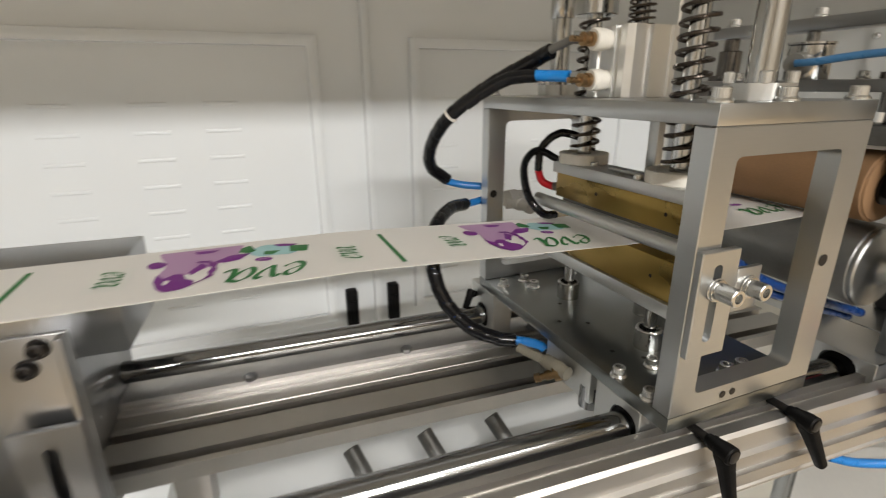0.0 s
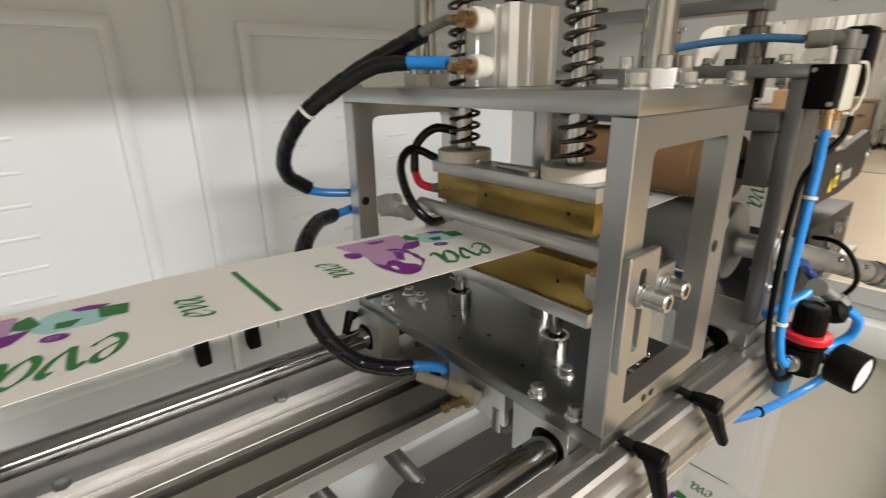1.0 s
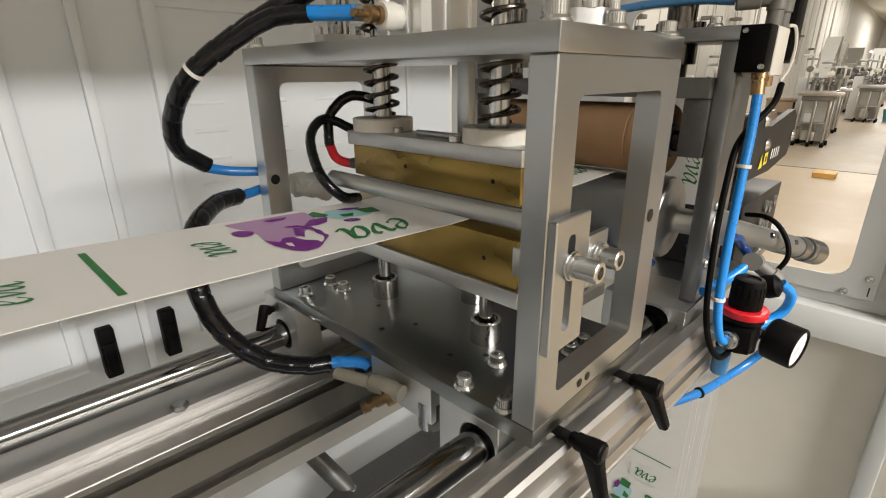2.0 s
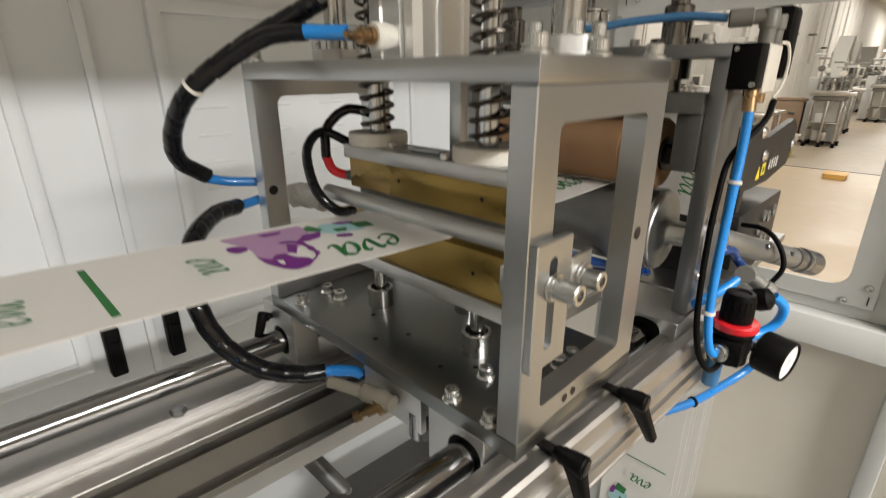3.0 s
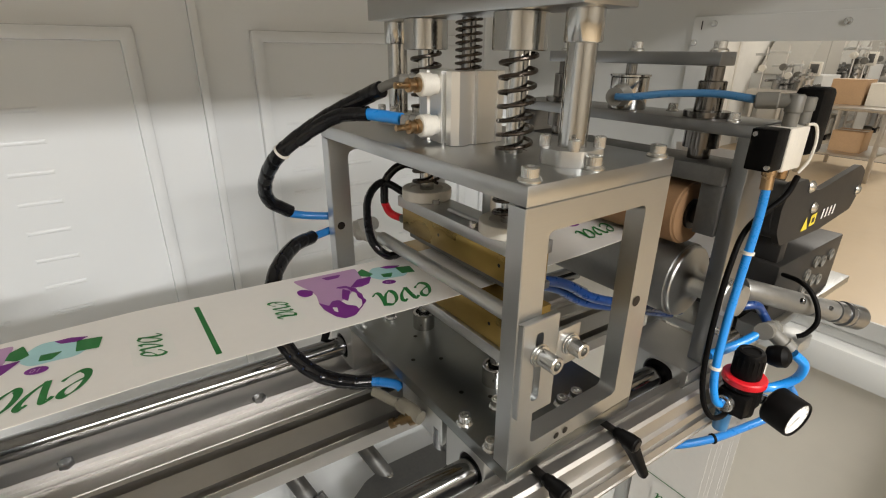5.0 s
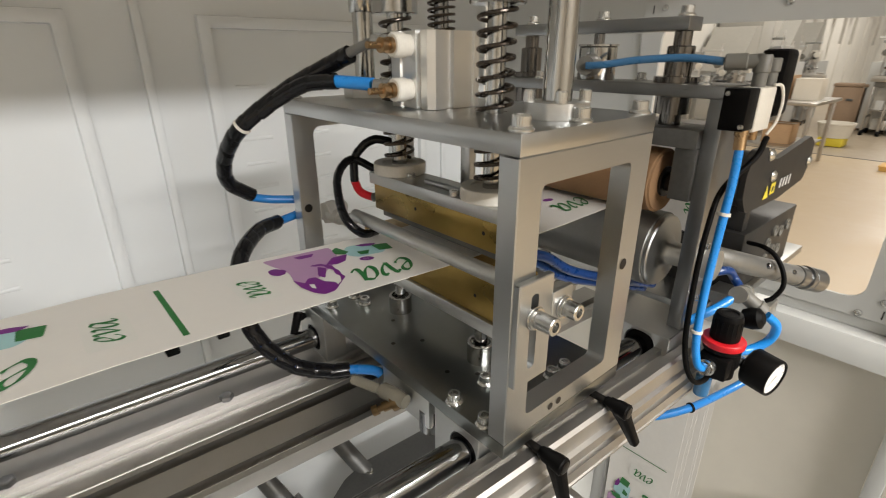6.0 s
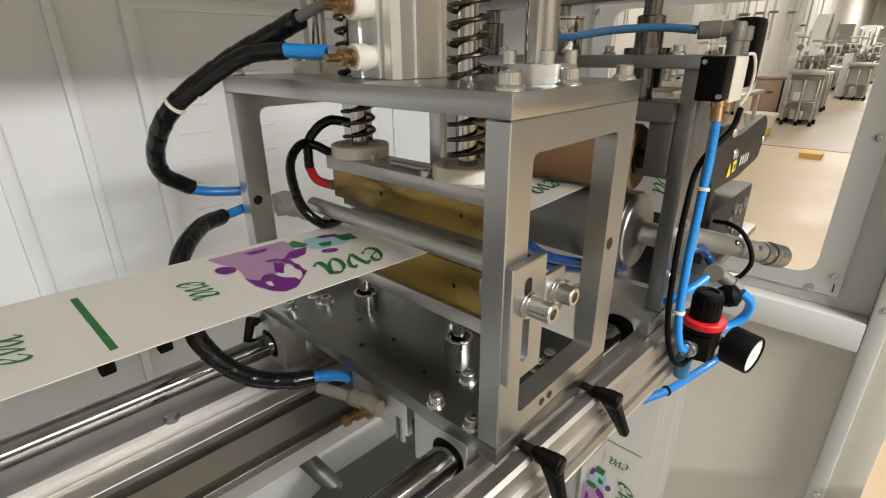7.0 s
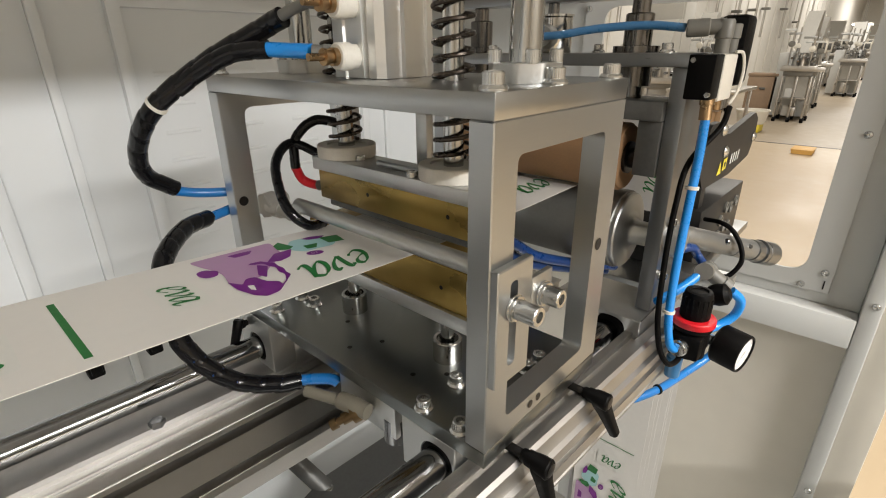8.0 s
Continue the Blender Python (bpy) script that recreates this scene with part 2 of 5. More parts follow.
def framed(u0, u1, v0, v1, hole, r, to3d, depth, chamfer=0.0008, bm=None):
    """A plate with one rounded rectangular hole (u0, u1, v0, v1)."""
    out = bm or bmesh.new()
    n = 5
    a0, a1, b0, b1 = hole
    inner = outline([(a0, b0), (a1, b0), (a1, b1), (a0, b1)], r, n)
    corners = [(u0, v0), (u1, v0), (u1, v1), (u0, v1)]
    per = n + 1
    fr = {}
    for w in (0, depth):
        fr[w] = ([out.verts.new(to3d(*c, w)) for c in corners], [out.verts.new(to3d(p[0], p[1], w)) for p in inner])
        o, q = fr[w]
        for k in range(4):
            grp = q[k * per:(k + 1) * per]
            for g, h in zip(grp, grp[1:]):
                out.faces.new((o[k], g, h))
            out.faces.new((o[k], grp[-1], q[((k + 1) % 4) * per], o[(k + 1) % 4]))
    for (lo, hi) in ((fr[0][0], fr[depth][0]), (fr[0][1], fr[depth][1])):
        for i in range(len(lo)):
            j = (i + 1) % len(lo)
            out.faces.new((lo[i], lo[j], hi[j], hi[i]))
    if chamfer:
        outer = [e for e in out.edges if all(v in fr[0][0] + fr[depth][0] for v in e.verts)]
        bmesh.ops.bevel(out, geom=outer, offset=chamfer, segments=1, affect="EDGES")
    return out


SOCKET = {}


def cap_screw(parent, x, y, z, size=0.0065, axis=(0, 0, 1), washer=True, height=None):
    """A socket-head screw with its washer, standing on (x, y, z)."""
    h = height or size * 1.12
    ax = Vector(axis).normalized()
    key = (round(size, 5), round(h, 5), tuple(round(a, 3) for a in ax), washer)
    if key not in SOCKET:
        s = size
        w = 0.0030 if washer else 0
        prof = []
        if washer:
            prof += [(0, s * 1.36), (w * 0.45, s * 1.36), (w, s * 1.12)]
        prof += [(w, s * 0.985), (w + h - 0.0008, s), (w + h, s * 0.88), (w + h, s * 0.55), (w + h * 0.5, s * 0.5), (w + h * 0.45, s * 0.1)]
        seg = 60
        bm = turned((0, 0, 0), ax, prof, seg)
        first = 3 if washer else 0
        bm.verts.ensure_lookup_table()
        for ring in (first, first + 1):
            for k in range(0, seg, 2):
                v = bm.verts[ring * seg + k]
                axial = ax * v.co.dot(ax)
                v.co = axial + (v.co - axial) * 0.968
        bmesh.ops.recalc_face_normals(bm, faces=bm.faces)
        me = bpy.data.meshes.new("screw")
        bm.to_mesh(me)
        bm.free()
        me.materials.append(SCREW)
        me.polygons.foreach_set("use_smooth", [True] * len(me.polygons))
        me.set_sharp_from_angle(angle=radians(30))
        SOCKET[key] = me
    ob = new("screw", SOCKET[key])
    ob.parent = parent
    ob.location = Vector((x, y, z)) - ORIGIN[parent]
    ORIGIN[ob] = Vector((x, y, z))
    return ob


# ---- enclosure and hall ----
solo("floor", box(-6, 48, -7, 9, -0.1, 0.0, 0), FLOORM, "pale tan epoxy factory floor", kind="structure")
solo("ceiling", box(-6, 48, -7, 9, 4.6, 4.7, 0), HALLWALL, "white hall ceiling", kind="structure")
for nm, b in (("wall_west", (-6.1, -6, -7, 9)), ("wall_east", (48, 48.1, -7, 9)), ("wall_south", (-6, 48, -7.1, -7)), ("wall_north", (-6, 48, 9, 9.1))):
    solo(nm, box(*b, 0, 4.6, 0), HALLWALL, "off-white hall wall", kind="structure")

YB = 0.835   # inside of the cabinet's back wall
XE = 0.82    # inside of the cabinet's end wall
back = thing("wall_back", (0, YB, 0.5), "white enamelled sheet-metal cabinet back wall with doors", "wall", kind="structure")
part("sheet", box(-3.4, XE, YB, YB + 0.03, 0.15, 1.95, 0), PAINT, back)


def pressed_panel(x0, x1, z0, z1):
    """A door's pressed field: a sunk rim with a raised inner sheet."""
    bm = bmesh.new()
    steps = [(0.0, 0.0006), (0.0012, 0.012), (0.010, 0.016), (0.021, 0.012), (0.0225, 0.0015)]
    rings = []
    for inset, d in steps:
        ring = outline([(x0 + inset, z0 + inset), (x1 - inset, z0 + inset), (x1 - inset, z1 - inset), (x0 + inset, z1 - inset)], 0.0035, 4)
        rings.append([bm.verts.new((p[0], YB - d, p[1])) for p in ring])
    for u, v in zip(rings, rings[1:]):
        for i in range(len(u)):
            j = (i + 1) % len(u)
            bm.faces.new((u[i], u[j], v[j], v[i]))
    bm.faces.new(rings[-1])
    return bm


for x0, x1 in ((-0.76, -0.115), (0.076, 0.60), (-1.60, -0.95)):
    part("pressed_field", pressed_panel(x0, x1, 0.735, 1.354), PAINT, back, sharp=50)
part("seam_strip", box(-0.026, -0.012, YB - 0.014, YB + 0.001, 0.16, 1.94, 0.0015), PAINT, back)
part("seam_strip", box(0.655, 0.67, YB - 0.008, YB + 0.001, 0.16, 1.94, 0.003), PAINT, back)
for x in (-0.572, -0.426, -0.304, 0.16, 0.29, 0.42):
    for k in range(9):
        z = 1.228 - k * 0.0505
        bm = bmesh.new()
        L = 0.033
        rows = []
        for a in np.linspace(0, math.pi, 7):
            rows.append([bm.verts.new((x - L * s * (1 - 0.12 * math.sin(a)), YB - 0.001 - 0.0024 * math.sin(a), z - 0.004 * math.cos(a))) for s in (1, 0.9, -0.9, -1)])
        for u, v in zip(rows, rows[1:]):
            for i in range(3):
                bm.faces.new((u[i], u[i + 1], v[i + 1], v[i]))
        part("louvre", bm, PAINT, back, sharp=60)

for x in (-0.082, 0.018):
    lt = part("latch", box(x - 0.013, x + 0.013, YB - 0.024, YB + 0.001, 0.715, 0.81, 0.004), BLACKPL, back, "black plastic door latch")
    part("paddle", box(x - 0.009, x + 0.009, YB - 0.030, YB - 0.0245, 0.725, 0.785, 0.002), BLACKPL, lt)

# end wall with its window
R = lambda u, v, w: Vector((XE + w, u, v))
endw = thing("wall_end", (XE, 0, 0.5), "white enamelled cabinet end wall with a window opening", "wall", kind="structure")
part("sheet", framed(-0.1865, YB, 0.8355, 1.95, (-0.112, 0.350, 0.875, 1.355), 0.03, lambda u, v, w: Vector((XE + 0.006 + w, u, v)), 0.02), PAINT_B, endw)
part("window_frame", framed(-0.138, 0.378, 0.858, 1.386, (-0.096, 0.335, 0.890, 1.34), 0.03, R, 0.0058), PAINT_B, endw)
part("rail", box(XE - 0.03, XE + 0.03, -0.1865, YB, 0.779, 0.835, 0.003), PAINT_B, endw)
part("lower_sheet", box(XE + 0.012, XE + 0.025, -0.1868, YB, 0.15, 0.7785, 0), LIT_BEIGE, endw, "lower sheet in beige enamel, its stronger light in the colour")
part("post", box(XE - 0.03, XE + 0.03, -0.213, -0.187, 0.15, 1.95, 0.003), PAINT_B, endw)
part("door_jamb", box(XE - 0.018, XE + 0.03, -0.262, -0.2134, 0.15, 1.95, 0.002), LIT_BEIGE, endw)
for x, y, z in ((XE, -0.096, 0.866), (XE, -0.125, 0.896), (XE, -0.124, 1.135), (XE, 0.336, 1.372), (XE, 0.370, 1.338), (XE, 0.120, 1.369), (XE, 0.364, 1.05), (XE, 0.10, 0.872), (XE - 0.03, -0.203, 0.869), (XE - 0.03, -0.203, 0.462)):
    part("screw_head", turned((x - 0.0002, y, z), (x - 0.01, y, z), [(0, 0.0062), (0.0012, 0.0062), (0.003, 0.005), (0.0036, 0.002), (0.0028, 0.0005)], 16), SCREW, endw)
for y, z in ((-0.128, 0.875), (0.360, 1.372)):
    part("frame_slot", box(XE - 0.0006, XE + 0.001, y - 0.001, y + 0.001, z - 0.010, z + 0.006, 0), OXIDE, endw)
# Left wall, roof, header and apron are unseen additions closing the cabinet.
left = solo("wall_left", box(-3.43, -3.40, -0.6, YB + 0.03, 0.15, 1.95, 0), PAINT, "white enamelled cabinet side wall", kind="structure")
solo("cabinet_roof", box(-3.43, XE + 0.03, -0.62, YB + 0.03, 1.95, 1.98, 0), PAINT, "white cabinet roof sheet", kind="structure")
# The header's lower edge is set to throw the back wall's shade line.
solo("shading_header", box(-3.43, XE + 0.03, -0.62, -0.59, 1.70, 1.95, 0), PAINT, "unseen white header added to shade the upper back wall", kind="structure")
solo("cabinet_apron", box(-3.43, XE + 0.03, -0.62, -0.59, 0.0, 0.72, 0), PAINT, "unseen white apron added below the cabinet opening", kind="structure")
solo("cabinet_bottom", box(-3.43, XE + 0.03, -0.62, YB + 0.03, 0.12, 0.15, 0), PAINT_B, "white cabinet bottom sheet", kind="structure")

# ---- bench ----
bench = thing("bench", (0, 0.2, 0.88), "brushed aluminium slotted machine bench", "machine bed", turn=BENCH)


def slotted(y0, y1, z0, z1, slots, x0=-0.445, x1=0.42, depth=0.009, w=0.0085):
    """An extrusion along x whose top carries lengthwise slots with their lips."""
    pts = [(y0, z0), (y1, z0), (y1, z1)]
    for s in sorted(slots, reverse=True):
        pts += [(s + w / 2, z1), (s + w / 2, z1 - 0.002), (s + w * 0.8, z1 - 0.002), (s + w * 0.8, z1 - depth), (s - w * 0.8, z1 - depth), (s - w * 0.8, z1 - 0.002), (s - w / 2, z1 - 0.002), (s - w / 2, z1)]
    pts += [(y0, z1)]
    return prism(pts, lambda u, v, w_: Vector((x0 + w_, u, v)), x1 - x0, 0, 0.0)


part("slotted_plate", slotted(0.1790, 0.2735, 0.913, 0.930, (0.1925, 0.2375), depth=0.0145, w=0.0125), ALU_X, bench)
part("edge_bead", rod((-0.444, 0.2520, 0.9300), (0.419, 0.2520, 0.9300), 0.0013, 0.0003, 8), ALU_X, bench)
bed = [(0.274, 0.90), (0.350, 0.90), (0.350, 0.940), (0.2865, 0.940), (0.2835, 0.937), (0.2835, 0.9325), (0.2745, 0.9325), (0.274, 0.932)]
part("rail_bed", prism(bed, lambda u, v, w: Vector((-0.445 + w, u, v)), 0.865), ALU_LIT, bench, "aluminium rail bed with its light in the colour")
fr = [(0.024, 0.925), (0.024, 0.984), (0.016, 0.984), (0.016, 0.977), (0.008, 0.977), (0.008, 0.984), (-0.002, 0.984), (-0.005, 0.981), (-0.005, 0.964), (-0.009, 0.962), (-0.009, 0.952), (-0.004, 0.952), (-0.004, 0.943), (-0.009, 0.943), (-0.009, 0.931), (-0.006, 0.929), (-0.009, 0.927), (-0.009, 0.925)]
part("front_rail", prism(fr, lambda u, v, w: Vector((-0.445 + w, u, v)), 0.767), ALU_LIT, bench, "aluminium front rail with its light in the colour")
part("tray", box(-0.445, 0.22, 0.0345, 0.46, 0.735, 0.740, 0.0005), PAINT, bench, "white painted tray")
for x in (-0.315, -0.131, 0.045):
    part("rail_nut", turned((x, 0.2885, 0.940), (x, 0.2885, 0.96), [(0, 0.007), (0.001, 0.0075), (0.005, 0.0075), (0.006, 0.006)], 6), POSTSTEEL, bench)
lean = Vector((0.015, -0.030, -0.028)).normalized()
for k in range(3):
    tip = Vector((-0.007 - 0.101 * k, 0.300, 0.803))
    pin = part("stop_pin", turned(tip, tip + lean, [(0, 0.0098), (0.0014, 0.0112), (0.046 if k else 0.068, 0.0112)], 20), DKCAST, bench)
    if k:
        part("pin_foot", turned(tip + lean * 0.0462, tip + lean, [(0, 0.0190), (0.001, 0.0200), (0.042, 0.0200)], 6), DKCAST, pin)
blk = [(0.019, 0.271), (0.21, 0.271), (0.21, 0.118), (-0.06, 0.118), (-0.05, 0.238), (-0.018, 0.260)]
drive = part("drive_block", prism(blk, lambda u, v, w: Vector((u, v, 0.7405 + w)), 0.0315, 0.004, 0.0008), DKCAST, bench, "dark cast drive block")
part("block_screw", turned((0.0146, 0.2517, 0.772), (0.0146, 0.2517, 0.78), [(0, 0.0052), (0.0010, 0.0048), (0.0012, 0.0026), (0.0004, 0.0022)], 16), SCREW, drive)
for x in (-0.40, 0.215):
    for y in ((0.01, 0.33) if x < 0 else (0.15, 0.33)):
        part("leg", box(x - 0.02, x + 0.02, y - 0.02, y + 0.02, 0.15, 0.8995 if y > 0.3 else 0.9245 if y < 0.1 else 0.6895, 0.001), ALU_X, bench)
    part("cross_beam", box(x - 0.02, x + 0.02, 0.0305, 0.3095, 0.69, 0.7345, 0.001), ALU_X, bench)
rodA = solo("guide_rod", rod((-0.445, 0.045, 0.976), (0.42, 0.045, 0.976), 0.0125, 0.0015), CHROME, "polished chrome guide rod over the bench", "rod", "guide rods", turn=BENCH)
rodB = solo("guide_rod", rod((-0.445, 0.316, 0.960), (0.42, 0.316, 0.960), 0.0125, 0.0015), CHROME, "polished chrome guide rod over the bench", "rod", "guide rods", turn=BENCH)

# end plate with its bracket at the bench's end
endp = thing("end_support", (-0.45, 0.2, 0.9), "brushed grey steel end support with a folded bracket", "bracket", turn=BENCH)
part("plate", box(-0.475, -0.4455, -0.09, 0.36, 0.86, 1.0295, 0.001), POSTSTEEL, endp)
part("plate", box(-0.90, -0.405, 0.225, 0.345, 1.03, 1.105, 0.001), POSTSTEEL, endp)
part("back_sheet", box(-0.4448, -0.386, 0.069, 0.073, 0.965, 1.124, 0.0008), POSTSTEEL, endp)
part("side_sheet", box(-0.390, -0.386, 0.0592, 0.0688, 0.965, 1.124, 0.0008), POSTSTEEL, endp)
part("front_lip", framed(-0.4225, -0.386, 0.965, 1.071, (-0.408, -0.400, 1.012, 1.058), 0.0038, lambda u, v, w: Vector((u, 0.055 + w, v)), 0.004), POSTSTEEL, endp)
# Darker floor: shade inside the folded bracket is put into its colour.
part("bracket_floor", box(-0.4225, -0.3902, 0.0592, 0.0688, 0.965, 0.969, 0.0005), DKCAST, endp)
for x, z in ((-0.401, 1.116), (-0.409, 1.104)):
    part("bolt", turned((x, 0.069, z), (x, 0.06, z), [(0, 0.0062), (0.0010, 0.0062), (0.0012, 0.0048), (0.0058, 0.0046), (0.0062, 0.0038), (0.0062, 0.0026), (0.0030, 0.0022)], 20), OXIDE, endp)

# ---- printed web ----
WZ = lambda x: 1.12 - 0.046 * (max(x, -0.205) - 0.035) if x < 0.035 else 1.12
web = thing("printed_film", (0, 0.15, 1.12), "white film web with lilac, purple, teal and green print", "film")


def strip(points, y0, y1, th=0.0004, ny=4):
    """A film strip along the (x, z) points, from y0 to y1."""
    bm = bmesh.new()
    top, low = [], []
    for i, (x, z) in enumerate(points):
        a, b = points[max(i - 1, 0)], points[min(i + 1, len(points) - 1)]
        t = Vector((b[0] - a[0], 0, b[1] - a[1])).normalized()
        n = Vector((-t.z, 0, t.x))
        ys = [y0 + (y1 - y0) * j / ny for j in range(ny + 1)]
        top.append([bm.verts.new((x, y, z)) for y in ys])
        low.append([bm.verts.new(Vector((x, y, z)) - n * th) for y in ys])
    for g, flip in ((top, 0), (low, 1)):
        for u, v in zip(g, g[1:]):
            for j in range(ny):
                f = (u[j], v[j], v[j + 1], u[j + 1])
                bm.faces.new(f[::-1] if flip else f)
    for j in (0, ny):
        for i in range(len(points) - 1):
            bm.faces.new((top[i][j], top[i + 1][j], low[i + 1][j], low[i][j]))
    return bm


def lettering(text, size, place, shear=0.25, thick=0.006):
    """A word as a flat mesh, laid at the pose place."""
    cu = bpy.data.curves.new("word", "FONT")
    cu.body, cu.size, cu.shear, cu.align_x, cu.align_y, cu.resolution_u, cu.offset = text, size, shear, "CENTER", "CENTER", 3, thick * size
    tmp = bpy.data.objects.new("word", cu)
    scene.collection.objects.link(tmp)
    bpy.context.view_layer.update()
    me = bpy.data.meshes.new_from_object(tmp.evaluated_get(bpy.context.evaluated_depsgraph_get()))
    bm = bmesh.new()
    bm.from_mesh(me)
    bpy.data.objects.remove(tmp)
    bpy.data.curves.remove(cu)
    bpy.data.meshes.remove(me)
    bmesh.ops.transform(bm, matrix=place, verts=bm.verts)
    return bm


STROKES = {
    "e": [[(0.06, 0.30), (0.22, 0.36), (0.40, 0.50), (0.44, 0.66), (0.34, 0.74), (0.18, 0.62), (0.08, 0.36), (0.10, 0.14), (0.24, 0.04), (0.42, 0.14), (0.50, 0.24)]],
    "v": [[(0.56, 0.62), (0.62, 0.72), (0.70, 0.70), (0.74, 0.44), (0.76, 0.06)], [(0.76, 0.06), (0.98, 0.34), (1.08, 0.62), (1.02, 0.74), (0.94, 0.66)]],
    "a": [[(1.60, 0.68), (1.42, 0.74), (1.24, 0.56), (1.18, 0.24), (1.28, 0.06), (1.44, 0.20), (1.58, 0.50), (1.64, 0.72)], [(1.64, 0.74), (1.60, 0.40), (1.62, 0.08), (1.72, 0.04), (1.84, 0.16)]],
}


def script(size, place, nib=0.055):
    """The word eva in broad-nib script, centred."""
    bm = bmesh.new()
    k = Vector((math.cos(radians(35)), math.sin(radians(35)), 0))
    strokes = [st for letter in STROKES.values() for st in letter]
    for n, st in enumerate(strokes):
        pts = spline([((x + 0.22 * y - 1.0) * size * 0.92, (y - 0.38) * size, 0) for x, y in st], 7)
        prev = None
        for i, p in enumerate(pts):
            t = (pts[min(i + 1, len(pts) - 1)] - pts[max(i - 1, 0)]).normalized()
            half = size * (0.016 + nib * abs(t.x * k.y - t.y * k.x))
            side = Vector((-t.y, t.x, 0)) * half
            lift = Vector((0, 0, n * 0.00006 + i * 0.000003))
            pair = [bm.verts.new(p + side + lift), bm.verts.new(p - side + lift)]
            if prev:
                bm.faces.new((prev[0], prev[1], pair[1], pair[0]))
            prev = pair
    bmesh.ops.transform(bm, matrix=place, verts=bm.verts)
    return bm


def patch(points, r, lift, place):
    """A flat printed patch with rounded corners."""
    bm = bmesh.new()
    ring = outline(points, r, 4)
    f = bm.faces.new([bm.verts.new((p[0], p[1], lift)) for p in ring])
    bmesh.ops.triangulate(bm, faces=[f])
    bmesh.ops.transform(bm, matrix=place, verts=bm.verts)
    return bm


def oval(x, y, a, b, lift, place, turn=0.0, n=20):
    return patch([(x + a * math.cos(k) * math.cos(turn) - b * math.sin(k) * math.sin(turn), y + a * math.cos(k) * math.sin(turn) + b * math.sin(k) * math.cos(turn)) for k in (2 * math.pi * i / n for i in range(n))], 0, lift, place)


def print_repeat(owner, place, whole=True):
    """One repeat of the print: u runs along the web from the green bar, v across it."""
    def add(nm, bm, mat):
        part(nm, bm, mat, owner, sharp=180)
    w = 0.0019 if whole else 0.0008
    add("green_bar", patch([(-w, 0.010), (w, 0.010), (w, 0.089), (-w, 0.089)], 0, 0.0003, place), GREEN)
    for u, v in ((-0.036, 0.044), (0.056, 0.050))[:2 if whole else 1]:
        add("pale_patch", patch([(u - 0.013, v - 0.023), (u + 0.013, v - 0.023), (u + 0.013, v + 0.023), (u - 0.013, v + 0.023)], 0.004, 0.0002, place), HALO)
    add("small_word", script(0.0195, place @ pose(-0.036, 0.044, 0.0005, 0, 0, 90)), GREEN)
    if not whole:
        return
    add("small_word", script(0.0195, place @ pose(0.056, 0.050, 0.0005, 0, 0, -90)), GREEN)
    add("lilac_body", patch([(0.081, 0.098), (0.084, 0.084), (0.088, 0.072), (0.089, 0.061), (0.085, 0.044), (0.090, 0.036), (0.096, 0.043), (0.103, 0.040), (0.112, 0.046), (0.119, 0.053), (0.124, 0.057), (0.136, 0.066), (0.141, 0.082), (0.143, 0.098)], 0.004, 0.0003, place), LILAC)
    add("purple_mark", patch([(0.077, 0.076), (0.083, 0.078), (0.090, 0.070), (0.086, 0.062), (0.079, 0.062), (0.076, 0.068)], 0.003, 0.0005, place), PURPLE)
    add("purple_mark", patch([(0.106, 0.092), (0.116, 0.092), (0.125, 0.091), (0.120, 0.085), (0.109, 0.085)], 0.0015, 0.0005, place), PURPLE)
    add("purple_mark", patch([(0.121, 0.061), (0.133, 0.073), (0.148, 0.073), (0.139, 0.060), (0.129, 0.057)], 0.0015, 0.0005, place), PURPLE)
    add("white_mark", patch([(0.109, 0.046), (0.119, 0.049), (0.118, 0.030), (0.110, 0.022), (0.101, 0.034)], 0.002, 0.0005, place), FILM)
    head = [(0.085, 0.047), (0.0905, 0.037), (0.096, 0.044), (0.102, 0.043), (0.104, 0.032), (0.110, 0.026), (0.109, 0.018), (0.102, 0.012), (0.093, 0.011), (0.088, 0.018), (0.0845, 0.032)]
    add("purple_head", patch(head, 0.002, 0.0006, place), PURPLE)
    add("white_mark", patch([(0.0915, 0.033), (0.095, 0.031), (0.0925, 0.023), (0.0905, 0.026)], 0.0008, 0.0008, place), FILM)
    loop = spline([(0.110, 0.066, 0), (0.118, 0.062, 0), (0.1215, 0.052, 0), (0.1205, 0.040, 0), (0.1185, 0.029, 0), (0.112, 0.022, 0), (0.107, 0.017, 0)], 5)
    bm = bmesh.new()
    prev = None
    for i, p in enumerate(loop):
        h = 0.0014 + 0.0014 * math.sin(i * 0.55) ** 2
        pair = [bm.verts.new((p.x - h, p.y - h * 0.6, 0.0007)), bm.verts.new((p.x + h, p.y + h * 0.6, 0.0007))]
        if prev:
            bm.faces.new((prev[0], prev[1], pair[1], pair[0]))
        prev = pair
    bmesh.ops.transform(bm, matrix=place, verts=bm.verts)
    add("purple_line", bm, PURPLE)
    add("purple_mark", patch([(0.113, 0.061), (0.1175, 0.054), (0.1075, 0.037), (0.105, 0.044)], 0.0015, 0.0007, place), PURPLE)
    add("teal_patch", patch([(0.146, 0.071), (0.149, 0.081), (0.157, 0.090), (0.167, 0.089), (0.178, 0.082), (0.184, 0.065), (0.177, 0.059), (0.164, 0.061), (0.153, 0.061)], 0.004, 0.0004, place), TEAL)
    add("green_mark", patch([(0.141, 0.088), (0.148, 0.093), (0.152, 0.077), (0.146, 0.073), (0.139, 0.078)], 0.001, 0.0006, place), GREEN)
